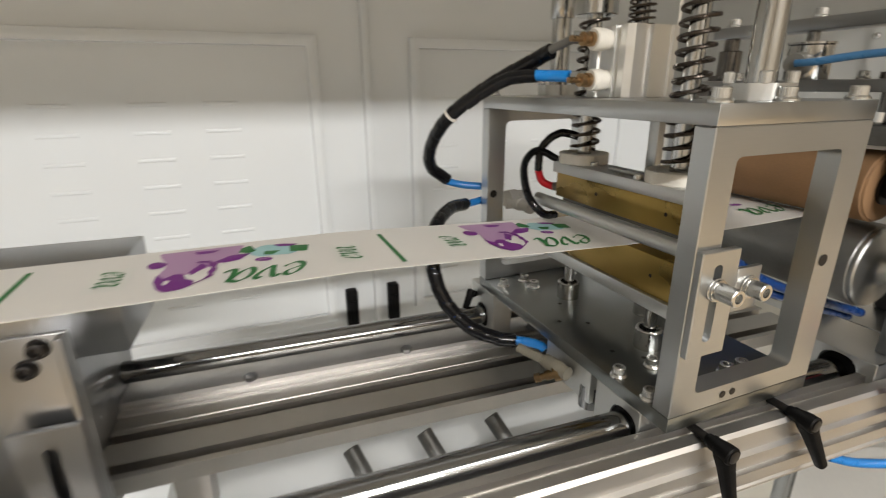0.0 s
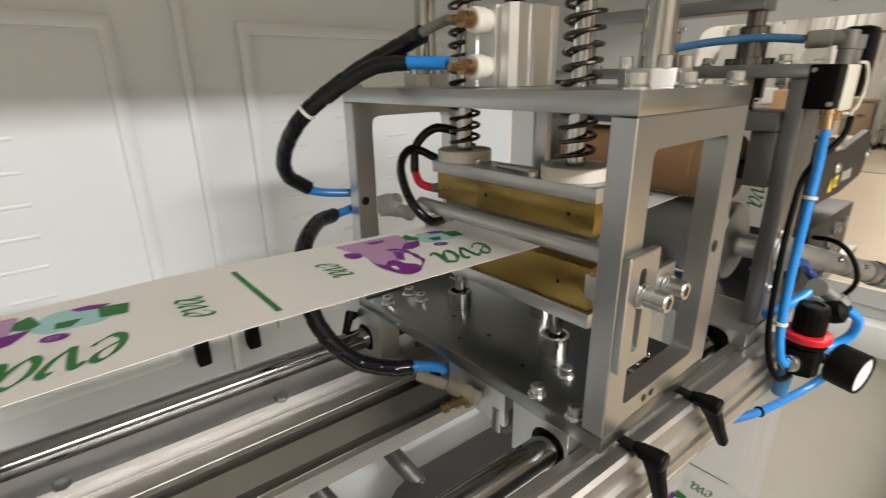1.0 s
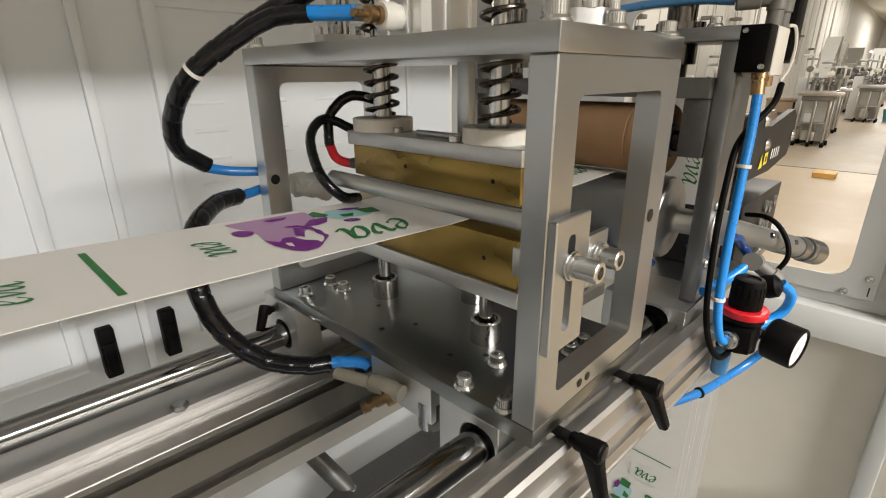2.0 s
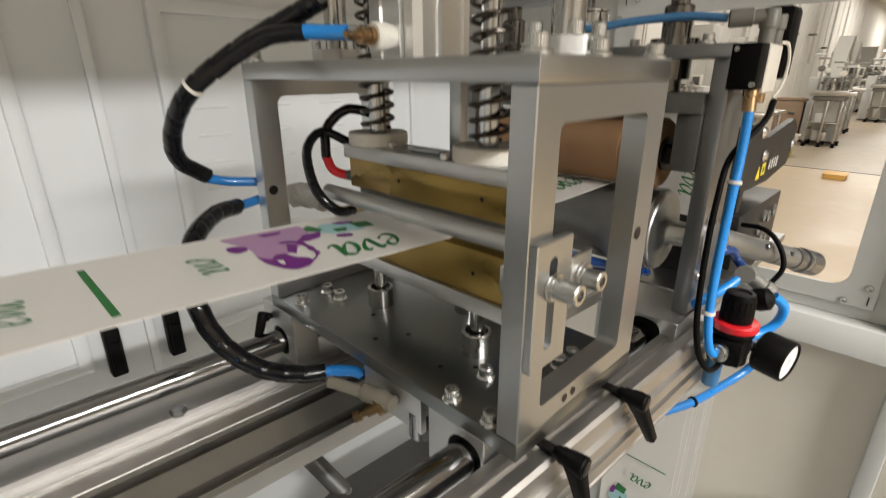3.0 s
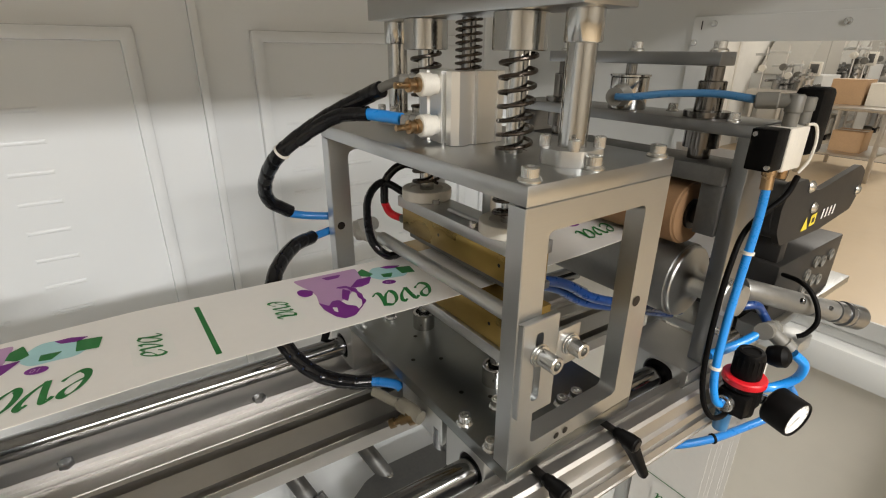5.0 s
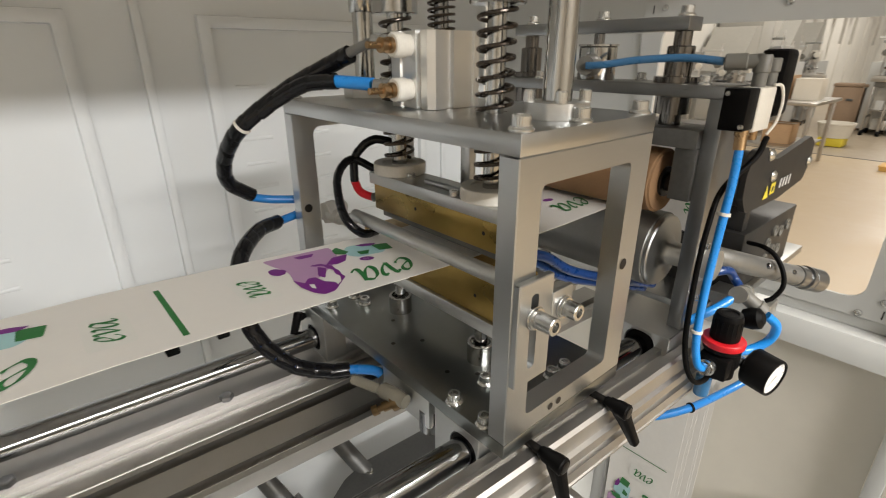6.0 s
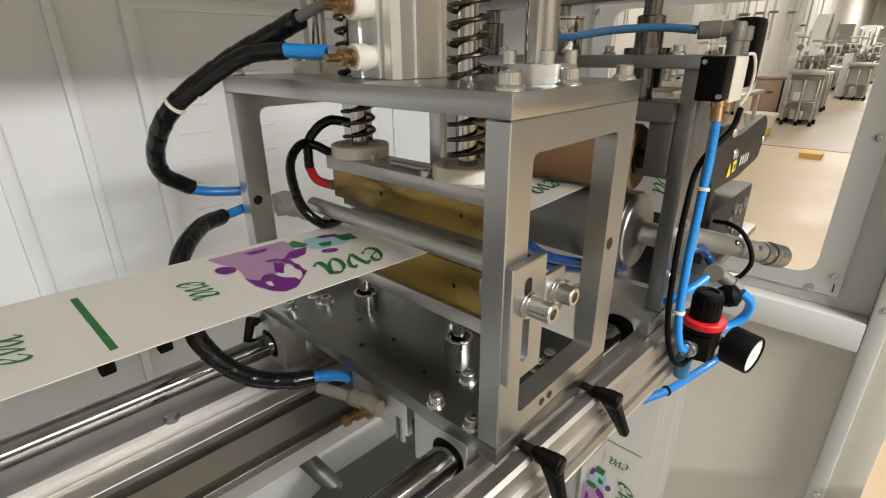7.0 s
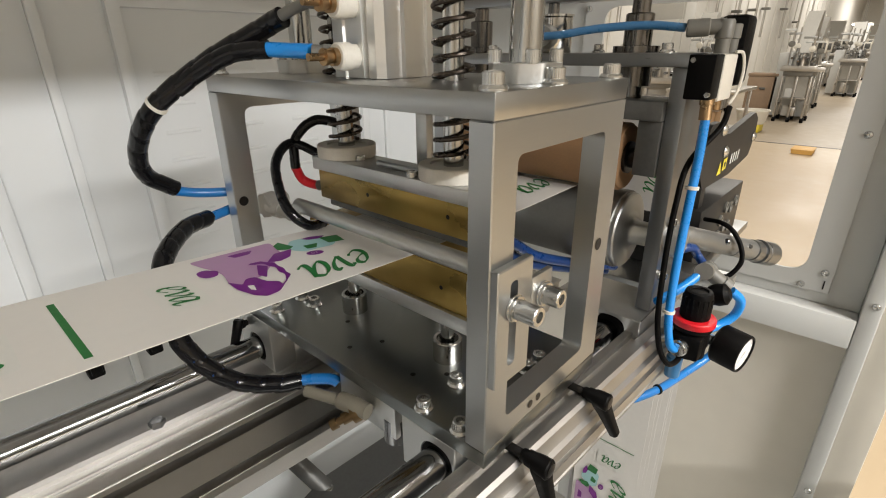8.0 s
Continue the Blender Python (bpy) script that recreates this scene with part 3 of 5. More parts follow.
    add("green_mark", patch([(0.178, 0.081), (0.193, 0.077), (0.190, 0.062), (0.177, 0.065)], 0.001, 0.0006, place), GREEN)
    add("green_mark", patch([(0.158, 0.073), (0.170, 0.071), (0.164, 0.063), (0.157, 0.065)], 0.001, 0.0006, place), GREEN)
    add("purple_mark", patch([(0.165, 0.088), (0.174, 0.088), (0.185, 0.083), (0.179, 0.079), (0.169, 0.082)], 0.001, 0.0006, place), PURPLE)
    add("number_oval", oval(0.1565, 0.054, 0.0065, 0.0045, 0.0005, place, -0.3), PURPLE)
    add("number", lettering("10", 0.006, place @ pose(0.1565, 0.054, 0.0007, 0, 0, 170), 0.2), LILAC)
    add("word", script(0.034, place @ pose(0.156, 0.026, 0.0003, 0, 0, 180), 0.062), GREEN)


def web_place(x):
    """The pose of the print whose green bar lies at x on the web."""
    tilt = math.degrees(math.atan(0.046)) if x > -0.205 else 0
    return Matrix.Translation((x, 0.0995, WZ(x))) @ pose(0, 0, 0, 0, tilt, 0)


pts = [(-0.75 + 0.03 * i, WZ(-0.75 + 0.03 * i)) for i in range(27)] + [(0.035, 1.12), (0.1, 1.12), (0.2, 1.12), (0.300, 1.1222)]
part("sheet", strip(pts, 0.0995, 0.2055), FILM, web)
for x in (-0.683, -0.427, -0.171):
    print_repeat(web, web_place(x))
part("word", script(0.034, Matrix.Translation((0.260, 0.136, 1.1218)) @ pose(0, 0, 0, 0, -1.26, 0) @ pose(0, 0, 0, 0, 0, 180), 0.055), GREEN, web, sharp=180)
part("number_oval", oval(0.255, 0.166, 0.0085, 0.0048, 0.0006, Matrix.Translation((0, 0, 1.1208))), PURPLE, web, sharp=180)
part("purple_mark", oval(0.186, 0.170, 0.012, 0.012, 0.0006, Matrix.Translation((0, 0, 1.12))), LILAC, web, sharp=180)
# ---- stamping press ----
press = thing("stamping_press", (0.079, 0.158, 0.955), "brushed steel hot stamping press on guide rods", "machine")
W = 0.160
part("base_plate", box(0, W, 0, 0.325, 1.0, 1.013, 0.0008), DARKPLATE, press, "dark ground steel base plate")
part("top_plate", box(0, W, 0, 0.325, 1.231, 1.245, 0.0008), STEEL_H, press)
part("side_plate", framed(0, W, 1.0132, 1.2308, (0.023, 0.132, 1.030, 1.211), 0.006, lambda u, v, w: Vector((u, w, v)), 0.017), STEEL, press)
part("side_plate", framed(0, W, 1.0132, 1.2308, (0.023, 0.132, 1.030, 1.216), 0.010, lambda u, v, w: Vector((u, 0.308 + w, v)), 0.017), STEEL, press)
for y0, y1, zc, yc in ((0.0265, 0.082, 0.976, 0.045), (0.285, 0.350, 0.960, 0.316)):
    for x0, x1 in (((0.0005, 0.1595),) if yc < 0.1 else ((0.0005, 0.028), (0.132, 0.1595))):
        zb = zc - 0.024
        bm = framed(y0, y1, zb, 0.9998, (yc - 0.0162, yc + 0.0162, zc - 0.0165, zc + 0.0165), 0.0160, lambda u, v, w: Vector((x0 + w, u, v)), x1 - x0)
        blk = part("bearing_block", bm, ALU, press)
        part("seal", turned((x0 + 0.001, yc, zc), (x1 - 0.001, yc, zc), [(0, 0.0128), (0, 0.0163), (x1 - x0 - 0.002, 0.0163), (x1 - x0 - 0.002, 0.0128)], 32), BLACKPL, blk)
for x, y in ((0.007, 0.027), (0.007, 0.063), (0.045, 0.063), (0.012, 0.281), (0.045, 0.262), (0.045, 0.285), (0.115, 0.029), (0.097, 0.030), (0.118, 0.285)):
    cap_screw(press, x, y, 1.013, 0.0056)
for x, y in ((0.010, 0.009), (0.072, 0.009), (0.150, 0.009), (0.010, 0.3165), (0.150, 0.3165)):
    cap_screw(press, x, y, 1.245, 0.0060)
for x, z in ((0.055, 1.0215), (0.066, 1.0215)):
    part("bore", turned((x, -0.0004, z), (x, 0.004, z), [(0, 0.0032), (0.0004, 0.0026), (0.003, 0.0026)], 16), OXIDE, press)
part("bore", turned((0.141, -0.0004, 1.123), (0.141, 0.004, 1.123), [(0, 0.005), (0.0004, 0.0042), (0.003, 0.0042)], 20), OXIDE, press)
part("bore", turned((0.0085, 0.3076, 1.128), (0.0085, 0.312, 1.128), [(0, 0.0048), (0.0004, 0.0042), (0.003, 0.0042)], 20), OXIDE, press)

for x, y in ((0.047, 0.208), (0.046, 0.155), (0.030, 0.098), (0.049, 0.077), (0.020, 0.170), (0.100, 0.060)):
    part("bore", turned((x, y, 1.0134), (x, y, 1.009), [(0, 0.0024), (0.0003, 0.0020), (0.002, 0.0020)], 14), OXIDE, press)

# upper yoke, guide shafts, springs
part("yoke", box(0.048, 0.103, 0.012, 0.292, 1.3486, 1.368, 0.001), STEEL_H, press)
for y in (0.034, 0.283):
    sh = part("guide_shaft", rod((0.077, y, 1.246), (0.077, y, 1.348), 0.0105), GROUND, press)
    part("flange", prism([(0.054, y - 0.008), (0.066, y - 0.021), (0.088, y - 0.021), (0.100, y - 0.008), (0.100, y + 0.008), (0.088, y + 0.021), (0.066, y + 0.021), (0.054, y + 0.008)], lambda u, v, w: Vector((u, v, 1.2452 + w)), 0.0115, 0.003, 0.0), ALU, sh)
    part("bush", turned((0.077, y, 1.327), (0.077, y, 1.3485), [(0, 0.0126), (0.001, 0.0132), (0.0214, 0.0132)], 32), GROUND, sh)
    for k in range(4):
        a = math.pi / 4 + k * math.pi / 2
        cap_screw(press, 0.077 + 0.0195 * math.cos(a), y + 0.0195 * math.sin(a), 1.2566, 0.0044, washer=False, height=0.0082)
    part("yoke_nut", turned((0.077, y, 1.3682), (0.077, y, 1.39), [(0, 0.015), (0.012, 0.015), (0.0125, 0.010), (0.02, 0.010)], 24), GROUND, sh)
for y in (0.086, 0.214):
    col = part("spring_rod", rod((0.068, y, 1.1760), (0.068, y, 1.335), 0.0075), GROUND, press)
    part("collar", turned((0.068, y, 1.3215), (0.068, y, 1.3485), [(0, 0.0202), (0.0008, 0.0210), (0.0262, 0.0210), (0.0269, 0.0202)], 40), GROUND, col)
    part("spring", coil(0.068, y, 1.1875, 1.3215, 0.0138, 0.0017, 12.0), SPRING, col, "black oiled compression spring")
    part("washer", turned((0.068, y, 1.1759), (0.068, y, 1.196), [(0, 0.0255), (0.0008, 0.0262), (0.0104, 0.0262), (0.0112, 0.0254), (0.0112, 0.0175), (0.0096, 0.0170), (0.0096, 0.009)], 44), IVORY, col, "pale insulating washer")
    part("set_screw", turned((0.0485, y - 0.002, 1.338), (0.055, y, 1.338), [(0, 0.0028), (0.0002, 0.0020), (0.004, 0.0018)], 12), OXIDE, col)
part("centre_rod", rod((0.075, 0.157, 1.30), (0.075, 0.157, 1.348), 0.0062), CHROME, press)
part("centre_spring", coil(0.075, 0.157, 1.302, 1.348, 0.0110, 0.0011, 8), SPRING, press, "bare steel compression spring")

# air cylinder
cx, cy = 0.068, 0.157
h = 0.029
body = [(-h, -h + 0.005), (-h + 0.005, -h), (-0.014, -h), (-0.013, -h + 0.003), (-0.006, -h + 0.003), (-0.005, -h), (0.012, -h), (0.013, -h + 0.002), (0.017, -h + 0.002), (0.018, -h), (h - 0.005, -h), (h, -h + 0.005),
        (h, h - 0.005), (h - 0.005, h), (-h + 0.005, h), (-h, h - 0.005),
        (-h, 0.012), (-h + 0.002, 0.011), (-h + 0.002, -0.004), (-h, -0.005), (-h, -0.010), (-h + 0.004, -0.011), (-h + 0.004, -0.016), (-h, -0.017)]
cyl = part("air_cylinder", prism(body, lambda u, v, w: Vector((cx + u, cy + v, 1.2455 + w)), 0.060), ALU_C, press, "bright extruded air cylinder")
for z in (1.2605, 1.2945):
    c = part("coupling", turned((cx - h + 0.001, cy, z), (0, cy, z), [(0, 0.0085), (0.006, 0.0085), (0.0065, 0.0096), (0.016, 0.0096), (0.0175, 0.0085)], 28), IVORY, press, "ivory push-in coupling")
    part("needle_screw", turned((cx - h - 0.0165, cy, z), (0, cy, z), [(0, 0.0062), (0.004, 0.0062), (0.0042, 0.0045), (0.008, 0.0045), (0.0082, 0.0058), (0.011, 0.0058), (0.0112, 0.0026), (0.023, 0.0026)], 20), BRASS, c)
    part("elbow", turned((cx - h - 0.008, cy + 0.006, z + 0.001), (cx - h - 0.03, cy + 0.026, z + 0.004), [(0, 0.0066), (0.012, 0.0066), (0.013, 0.0055), (0.02, 0.0055)], 20), GREYPL, c)

# platens
part("upper_platen", box(0.046, 0.0855, 0.050, 0.238, 1.1642, 1.1758, 0.0008), ALU, press)
part("heating_block", box(0.049, 0.084, 0.052, 0.234, 1.1375, 1.1640, 0.001), HEATBRASS, press, "heat-stained brass heating block")
part("stamp_holder", box(0.053, 0.087, 0.050, 0.226, 1.1305, 1.1373, 0.001), DKCAST, press)
part("lower_platen", box(0.038, 0.090, 0.043, 0.250, 1.068, 1.0805, 0.0008), ALU, press)
part("lower_block", box(0.041, 0.087, 0.046, 0.246, 1.0807, 1.1165, 0.001), HEATBRASS, press, "heat-stained brass anvil block")
for x, y in ((0.068, 0.093), (0.068, 0.222), (0.120, 0.15)):
    part("sleeve", turned((x, y, 1.0132), (x, y, 1.068), [(0, 0.0128), (0.0192, 0.0128), (0.0200, 0.0122), (0.0200, 0.0098), (0.012, 0.0096), (0.012, 0.0060), (0.0546, 0.0060)], 28), GROUND, press)
for y in (0.075, 0.165):
    part("grub_screw", turned((0.0488, y, 1.152), (0.056, y, 1.152), [(0, 0.0018), (0.0001, 0.0013), (0.003, 0.0013)], 12), OXIDE, press)
    part("grub_screw", turned((0.0408, y, 1.098), (0.05, y, 1.098), [(0, 0.0018), (0.0001, 0.0013), (0.003, 0.0013)], 12), OXIDE, press)
for x, y in ((0.050, 0.205), (0.062, 0.188), (0.050, 0.112), (0.080, 0.120)):
    cap_screw(press, x, y, 1.1759, 0.0042, washer=False)
part("guide_bar", rod((0.012, 0.0175, 1.142), (0.012, 0.214, 1.142), 0.0062), ALU, press, "satin steel web guide bar")
part("ram", box(0.080, 0.088, 0.125, 0.137, 1.1759, 1.2308, 0.0008), ALU, press)
part("clip_bar", rod((0.058, 0.112, 1.1785), (0.058, 0.160, 1.1785), 0.0024), STEEL, press)

# slotted clamp brackets on the near side plate
clamp = part("slotted_bracket", framed(0.0, 0.0365, 1.068, 1.149, (0.0125, 0.0205, 1.080, 1.139), 0.0039, lambda u, v, w: Vector((u, -0.0062 + w, v)), 0.006), STEEL, press)
part("clamp_tab", box(0.0368, 0.061, -0.0062, -0.0022, 1.100, 1.133, 0.0008), STEEL, press)
part("spacer", box(0.040, 0.066, 0.004, 0.050, 1.092, 1.112, 0.001), ALU, press)
for x, z, L in ((0.0165, 1.121, 0.018), (0.0495, 1.118, 0.014)):
    b = turned((x, -0.0064, z), (x, -0.05, z), [(0, 0.0088), (0.0014, 0.0088), (0.0016, 0.0080), (0.0034, 0.0080), (0.0036, 0.0064), (L - 0.0006, 0.0064), (L, 0.0058), (L, 0.0036), (L - 0.005, 0.0034), (L - 0.0055, 0.0005)], 28)
    part("clamp_screw", b, SCREW, press)


# clamping levers under the base plate
def lever(x, z, swing):
    t = thing("clamping_lever", (x, -0.004, z), "black plastic clamping lever on the press base", "handle", "clamping levers")
    part("stud", turned((x, 0.012, z), (x, -0.008, z), [(0, 0.0036), (0.017, 0.0036), (0.0185, 0.0030)], 16), OXIDE, t)
    a = radians(swing)
    d = Vector((math.sin(a), -0.20, -math.cos(a))).normalized()
    side = d.cross(Vector((0, 1, 0))).normalized()
    n = d.cross(side)

    def hexed(spine):
        """Rings of eight corners along a spine of (centre, half width, half depth, across, along)."""
        bm = bmesh.new()
        rings = [[bm.verts.new(c + u * w * cu + v * h * cv) for cu, cv in ((1, 0.55), (0.55, 1), (-0.55, 1), (-1, 0.55), (-1, -0.55), (-0.55, -1), (0.55, -1), (1, -0.55))] for c, w, h, u, v in spine]
        for p, q in zip(rings, rings[1:]):
            for j in range(8):
                bm.faces.new((p[j], p[(j + 1) % 8], q[(j + 1) % 8], q[j]))
        bm.faces.new(rings[0][::-1])
        bm.faces.new(rings[-1])
        bmesh.ops.bevel(bm, geom=bm.edges[:], offset=0.0005, segments=1, affect="EDGES")
        return bm

    O = lambda y: Vector((x, y, z))
    up = Vector((0, 0, 1))
    rt = Vector((1, 0, 0))
    part("hub", turned((x, -0.0055, z), (x, -0.04, z), [(0, 0.0044), (0.0008, 0.0050), (0.0045, 0.0052), (0.0048, 0.0062), (0.0095, 0.0065), (0.0150, 0.0074), (0.0225, 0.0078), (0.0236, 0.0070)], 14), BLACKPL, t)
    p = O(-0.0205)
    part("grip", hexed([(p + d * s, w, h, side, n) for s, w, h in ((-0.004, 0.0066, 0.0072), (0.004, 0.0072, 0.0076), (0.014, 0.0062, 0.0062), (0.034, 0.0052, 0.0050), (0.050, 0.0046, 0.0043), (0.052, 0.0034, 0.0032))]), BLACKPL, t)
    part("button", turned((x, -0.0290, z), (x, -0.04, z), [(0, 0.0052), (0.0008, 0.0052), (0.0012, 0.0036)], 20), OXIDE, t)


lever(0.040, 0.988, 8)
lever(0.136, 0.987, 24)

# a lever on the rear bearing block
rear = thing("clamping_lever", (-0.004, 0.330, 0.99), "black plastic clamping lever on the rear bearing block", "handle", "clamping levers")
part("hub", turned((0.0003, 0.333, 0.984), (-0.03, 0.331, 0.988), [(0, 0.0034), (0.004, 0.0036), (0.0042, 0.0052), (0.0130, 0.0060), (0.0140, 0.0050)], 16), BLACKPL, rear)
part("grip", turned((-0.009, 0.331, 0.992), (-0.021, 0.329, 0.960), [(0, 0.0046), (0.002, 0.0056), (0.010, 0.0052), (0.036, 0.0042), (0.0375, 0.0030)], 10), BLACKPL, rear)
# ---- hoses and cables on the press ----
def hose(label, pieces, category="hose", group=""):
    """A hose of several pieces (name, points, radius, material, wrap)."""
    t = thing("air_hose", pieces[0][1][0], label, category, group)
    for nm, pts, r, mat, wrap in pieces:
        part(nm, sweep(dense(pts, 0.0012 if wrap else 0.003), r, 14, None, wrap), mat, t, sharp=70)
    return t


hose("black spiral-wrapped air hose with blue ends beside the cylinder", [
    ("stub", [(0.024, 0.182, 1.298), (0.018, 0.202, 1.292), (0.012, 0.222, 1.284)], 0.0042, GREYPL, 0),
    ("wrap", [(0.016, 0.210, 1.288), (0.008, 0.232, 1.279), (-0.022, 0.263, 1.257), (-0.058, 0.289, 1.225), (-0.067, 0.324, 1.191), (-0.061, 0.344, 1.162), (-0.036, 0.351, 1.142)], 0.0077, RUBBER, 0.019),
    ("tail", [(-0.042, 0.350, 1.142), (-0.018, 0.347, 1.135), (0.012, 0.335, 1.132)], 0.0047, MIDBLUE, 0),
    ("tape", [(-0.0565, 0.288, 1.2265), (-0.0585, 0.2905, 1.2235)], 0.0086, IVORY, 0)])
hose("short blue air tube joining the wrapped hose", [
    ("tube", [(0.020, 0.182, 1.264), (0.012, 0.205, 1.265), (0.002, 0.224, 1.266)], 0.0055, BLUE, 0),
    ("wrap", [(0.006, 0.218, 1.266), (-0.012, 0.243, 1.263), (-0.030, 0.264, 1.250), (-0.045, 0.277, 1.237)], 0.0070, RUBBER, 0.019)])
hose("air hose in black spiral wrap hanging beneath the film", [
    ("head", [(0.012, 0.335, 1.116), (-0.008, 0.334, 1.113), (-0.022, 0.328, 1.113)], 0.0047, MIDBLUE, 0),
    ("wrap", [(-0.020, 0.330, 1.113), (-0.052, 0.306, 1.115), (-0.088, 0.262, 1.106), (-0.100, 0.238, 1.072), (-0.092, 0.226, 1.035), (-0.068, 0.214, 1.004), (-0.038, 0.205, 0.988), (-0.018, 0.198, 0.984)], 0.0079, RUBBER, 0.019),
    ("tube", [(-0.020, 0.330, 1.113), (-0.052, 0.306, 1.115), (-0.088, 0.262, 1.106), (-0.100, 0.238, 1.072), (-0.092, 0.226, 1.035), (-0.068, 0.214, 1.004), (-0.038, 0.205, 0.988), (-0.018, 0.198, 0.984)], 0.0070, DEEPBLUE, 0),
    ("tail", [(-0.024, 0.199, 0.985), (-0.012, 0.192, 0.985), (0.003, 0.179, 0.983), (0.007, 0.172, 0.978)], 0.0052, MIDBLUE, 0)])

coupler = thing("bulkhead_coupling", (0.03, 0.325, 1.12), "grey push-in bulkhead coupling on the press side plate", "fitting")
part("body", turned((0.0235, 0.306, 1.120), (0.075, 0.326, 1.118), [(0, 0.0085), (0.012, 0.0085), (0.0125, 0.0108), (0.020, 0.0108), (0.0205, 0.0085), (0.036, 0.0085), (0.038, 0.0070)], 20), PALEGREY, coupler)
part("collar", turned((0.0236, 0.2995, 1.121), (0.034, 0.2995, 1.121), [(0, 0.0125), (0.001, 0.0135), (0.009, 0.0135), (0.010, 0.0125)], 6), PALEGREY, coupler)
part("branch", turned((0.030, 0.297, 1.119), (0.038, 0.259, 1.117), [(0, 0.0085), (0.016, 0.0085), (0.0165, 0.0070), (0.028, 0.0070), (0.0285, 0.0082), (0.034, 0.0082)], 20), PALEGREY, coupler)

heat = thing("heater_cable", (0.05, 0.24, 1.19), "black sleeved heater cables with red tape", "cable")
part("cable", sweep(dense([(0.084, 0.238, 1.200), (0.064, 0.255, 1.204), (0.048, 0.266, 1.187), (0.044, 0.265, 1.160)], 0.0012), 0.0046, 12, None, 0.012), RUBBER, heat, sharp=70)
part("red_tape", sweep(dense([(0.044, 0.265, 1.162), (0.053, 0.263, 1.146), (0.070, 0.2305, 1.141)], 0.002), 0.0044, 12), RED, heat)
part("cable", sweep(dense([(0.066, 0.2345, 1.168), (0.049, 0.263, 1.183), (0.034, 0.263, 1.183), (0.016, 0.250, 1.172), (0.003, 0.226, 1.156), (-0.004, 0.202, 1.143), (0.008, 0.196, 1.129), (0.030, 0.206, 1.123)], 0.0012), 0.0043, 12, None, 0.012), RUBBER, heat, sharp=70)
part("plug", turned((0.064, 0.2305, 1.148), (0.050, 0.268, 1.140), [(0, 0.007), (0.012, 0.007), (0.013, 0.005), (0.02, 0.005)], 16), GREYPL, heat)

# fittings under the base plate
under = thing("lower_air_fitting", (0.02, 0.13, 0.98), "grey elbow fitting with brass needle screw under base plate", "fitting")
part("mount", box(0.004, 0.022, 0.094, 0.168, 0.962, 0.9998, 0.002), ALU, under)
part("stub", sweep(dense([(-0.024, 0.179, 0.986), (-0.0165, 0.1615, 0.985), (-0.009, 0.144, 0.984)]), 0.0052, 14), OLIVE, under)
part("neck", turned((-0.009, 0.144, 0.984), (-0.007, 0.134, 0.984), [(-0.006, 0.0058), (-0.004, 0.0076), (0.008, 0.0081), (0.016, 0.0081), (0.018, 0.0070), (0.026, 0.0070)], 20), OLIVE, under)
part("needle_screw", turned((-0.01, 0.131, 0.979), (-0.024, 0.14, 0.972), [(-0.008, 0.0085), (0.001, 0.0085), (0.0012, 0.0052), (0.010, 0.0052), (0.0102, 0.0034), (0.015, 0.0034), (0.0152, 0.0050), (0.021, 0.0050)], 14), OLDBRASS, under)
part("cup", turned((0.014, 0.104, 0.9998), (0.014, 0.104, 0.94), [(0, 0.0085), (0.022, 0.0085), (0.0222, 0.011), (0.046, 0.011), (0.047, 0.010)], 24), CHROME, under)

# ---- roller stand behind the press ----
roll = thing("draw_roller", (0.32, 0.15, 1.075), "grey anodised draw roller with a turned hub", "roller")
part("barrel", turned((0.318, 0.048, 1.075), (0.318, 0.26, 1.075), [(0, 0.0435), (0.001, 0.0445), (0.211, 0.0445), (0.212, 0.0435)], 56), ROLLER, roll)
part("hub", turned((0.318, 0.0478, 1.075), (0.318, -0.02, 1.075), [(0, 0.0425), (0.004, 0.0425), (0.0055, 0.041), (0.007, 0.024), (0.010, 0.0165), (0.014, 0.0135), (0.045, 0.0125), (0.046, 0.0115)], 48), ALU, roll)
core = thing("pressure_roll", (0.305, 0.15, 1.161), "brown card-covered pressure roll on a dark shaft", "roller")
part("barrel", turned((0.305, 0.052, 1.1585), (0.305, 0.25, 1.1585), [(0, 0.034), (0.001, 0.0352), (0.030, 0.0352), (0.0305, 0.0348), (0.032, 0.0348), (0.0325, 0.0352), (0.197, 0.0352), (0.198, 0.034)], 56), CARD, core)
part("shaft", turned((0.305, 0.0518, 1.1585), (0.305, 0.02, 1.1585), [(0, 0.024), (0.0012, 0.024), (0.0016, 0.0165), (0.0050, 0.0165), (0.0055, 0.0105), (0.016, 0.0105), (0.0165, 0.009), (0.031, 0.009)], 40), OXIDE, core)
part("core_ring", turned((0.305, 0.0516, 1.1585), (0.305, 0.0496, 1.1585), [(0, 0.0252), (0, 0.0338), (0.0018, 0.0330), (0.0018, 0.0256)], 40), CARD, core)

stand = thing("roller_stand", (0.305, 0.15, 0.95), "dark steel roller stand with spring columns and yoke", "machine frame")
for y0, y1 in ((-0.003, 0.0130), (0.29, 0.311)):
    part("post", box(0.288, 0.346, y0, y1, 1.0, 1.2478, 0.001), POSTSTEEL, stand)
part("top_plate", box(0.282, 0.346, -0.003, 0.311, 1.248, 1.260, 0.001), POSTSTEEL, stand)
part("cross_plate", box(0.279, 0.334, 0.0133, 0.2895, 1.200, 1.218, 0.001), DKCAST, stand)
part("yoke", box(0.296, 0.326, 0.048, 0.268, 1.309, 1.322, 0.001), POSTSTEEL, stand)
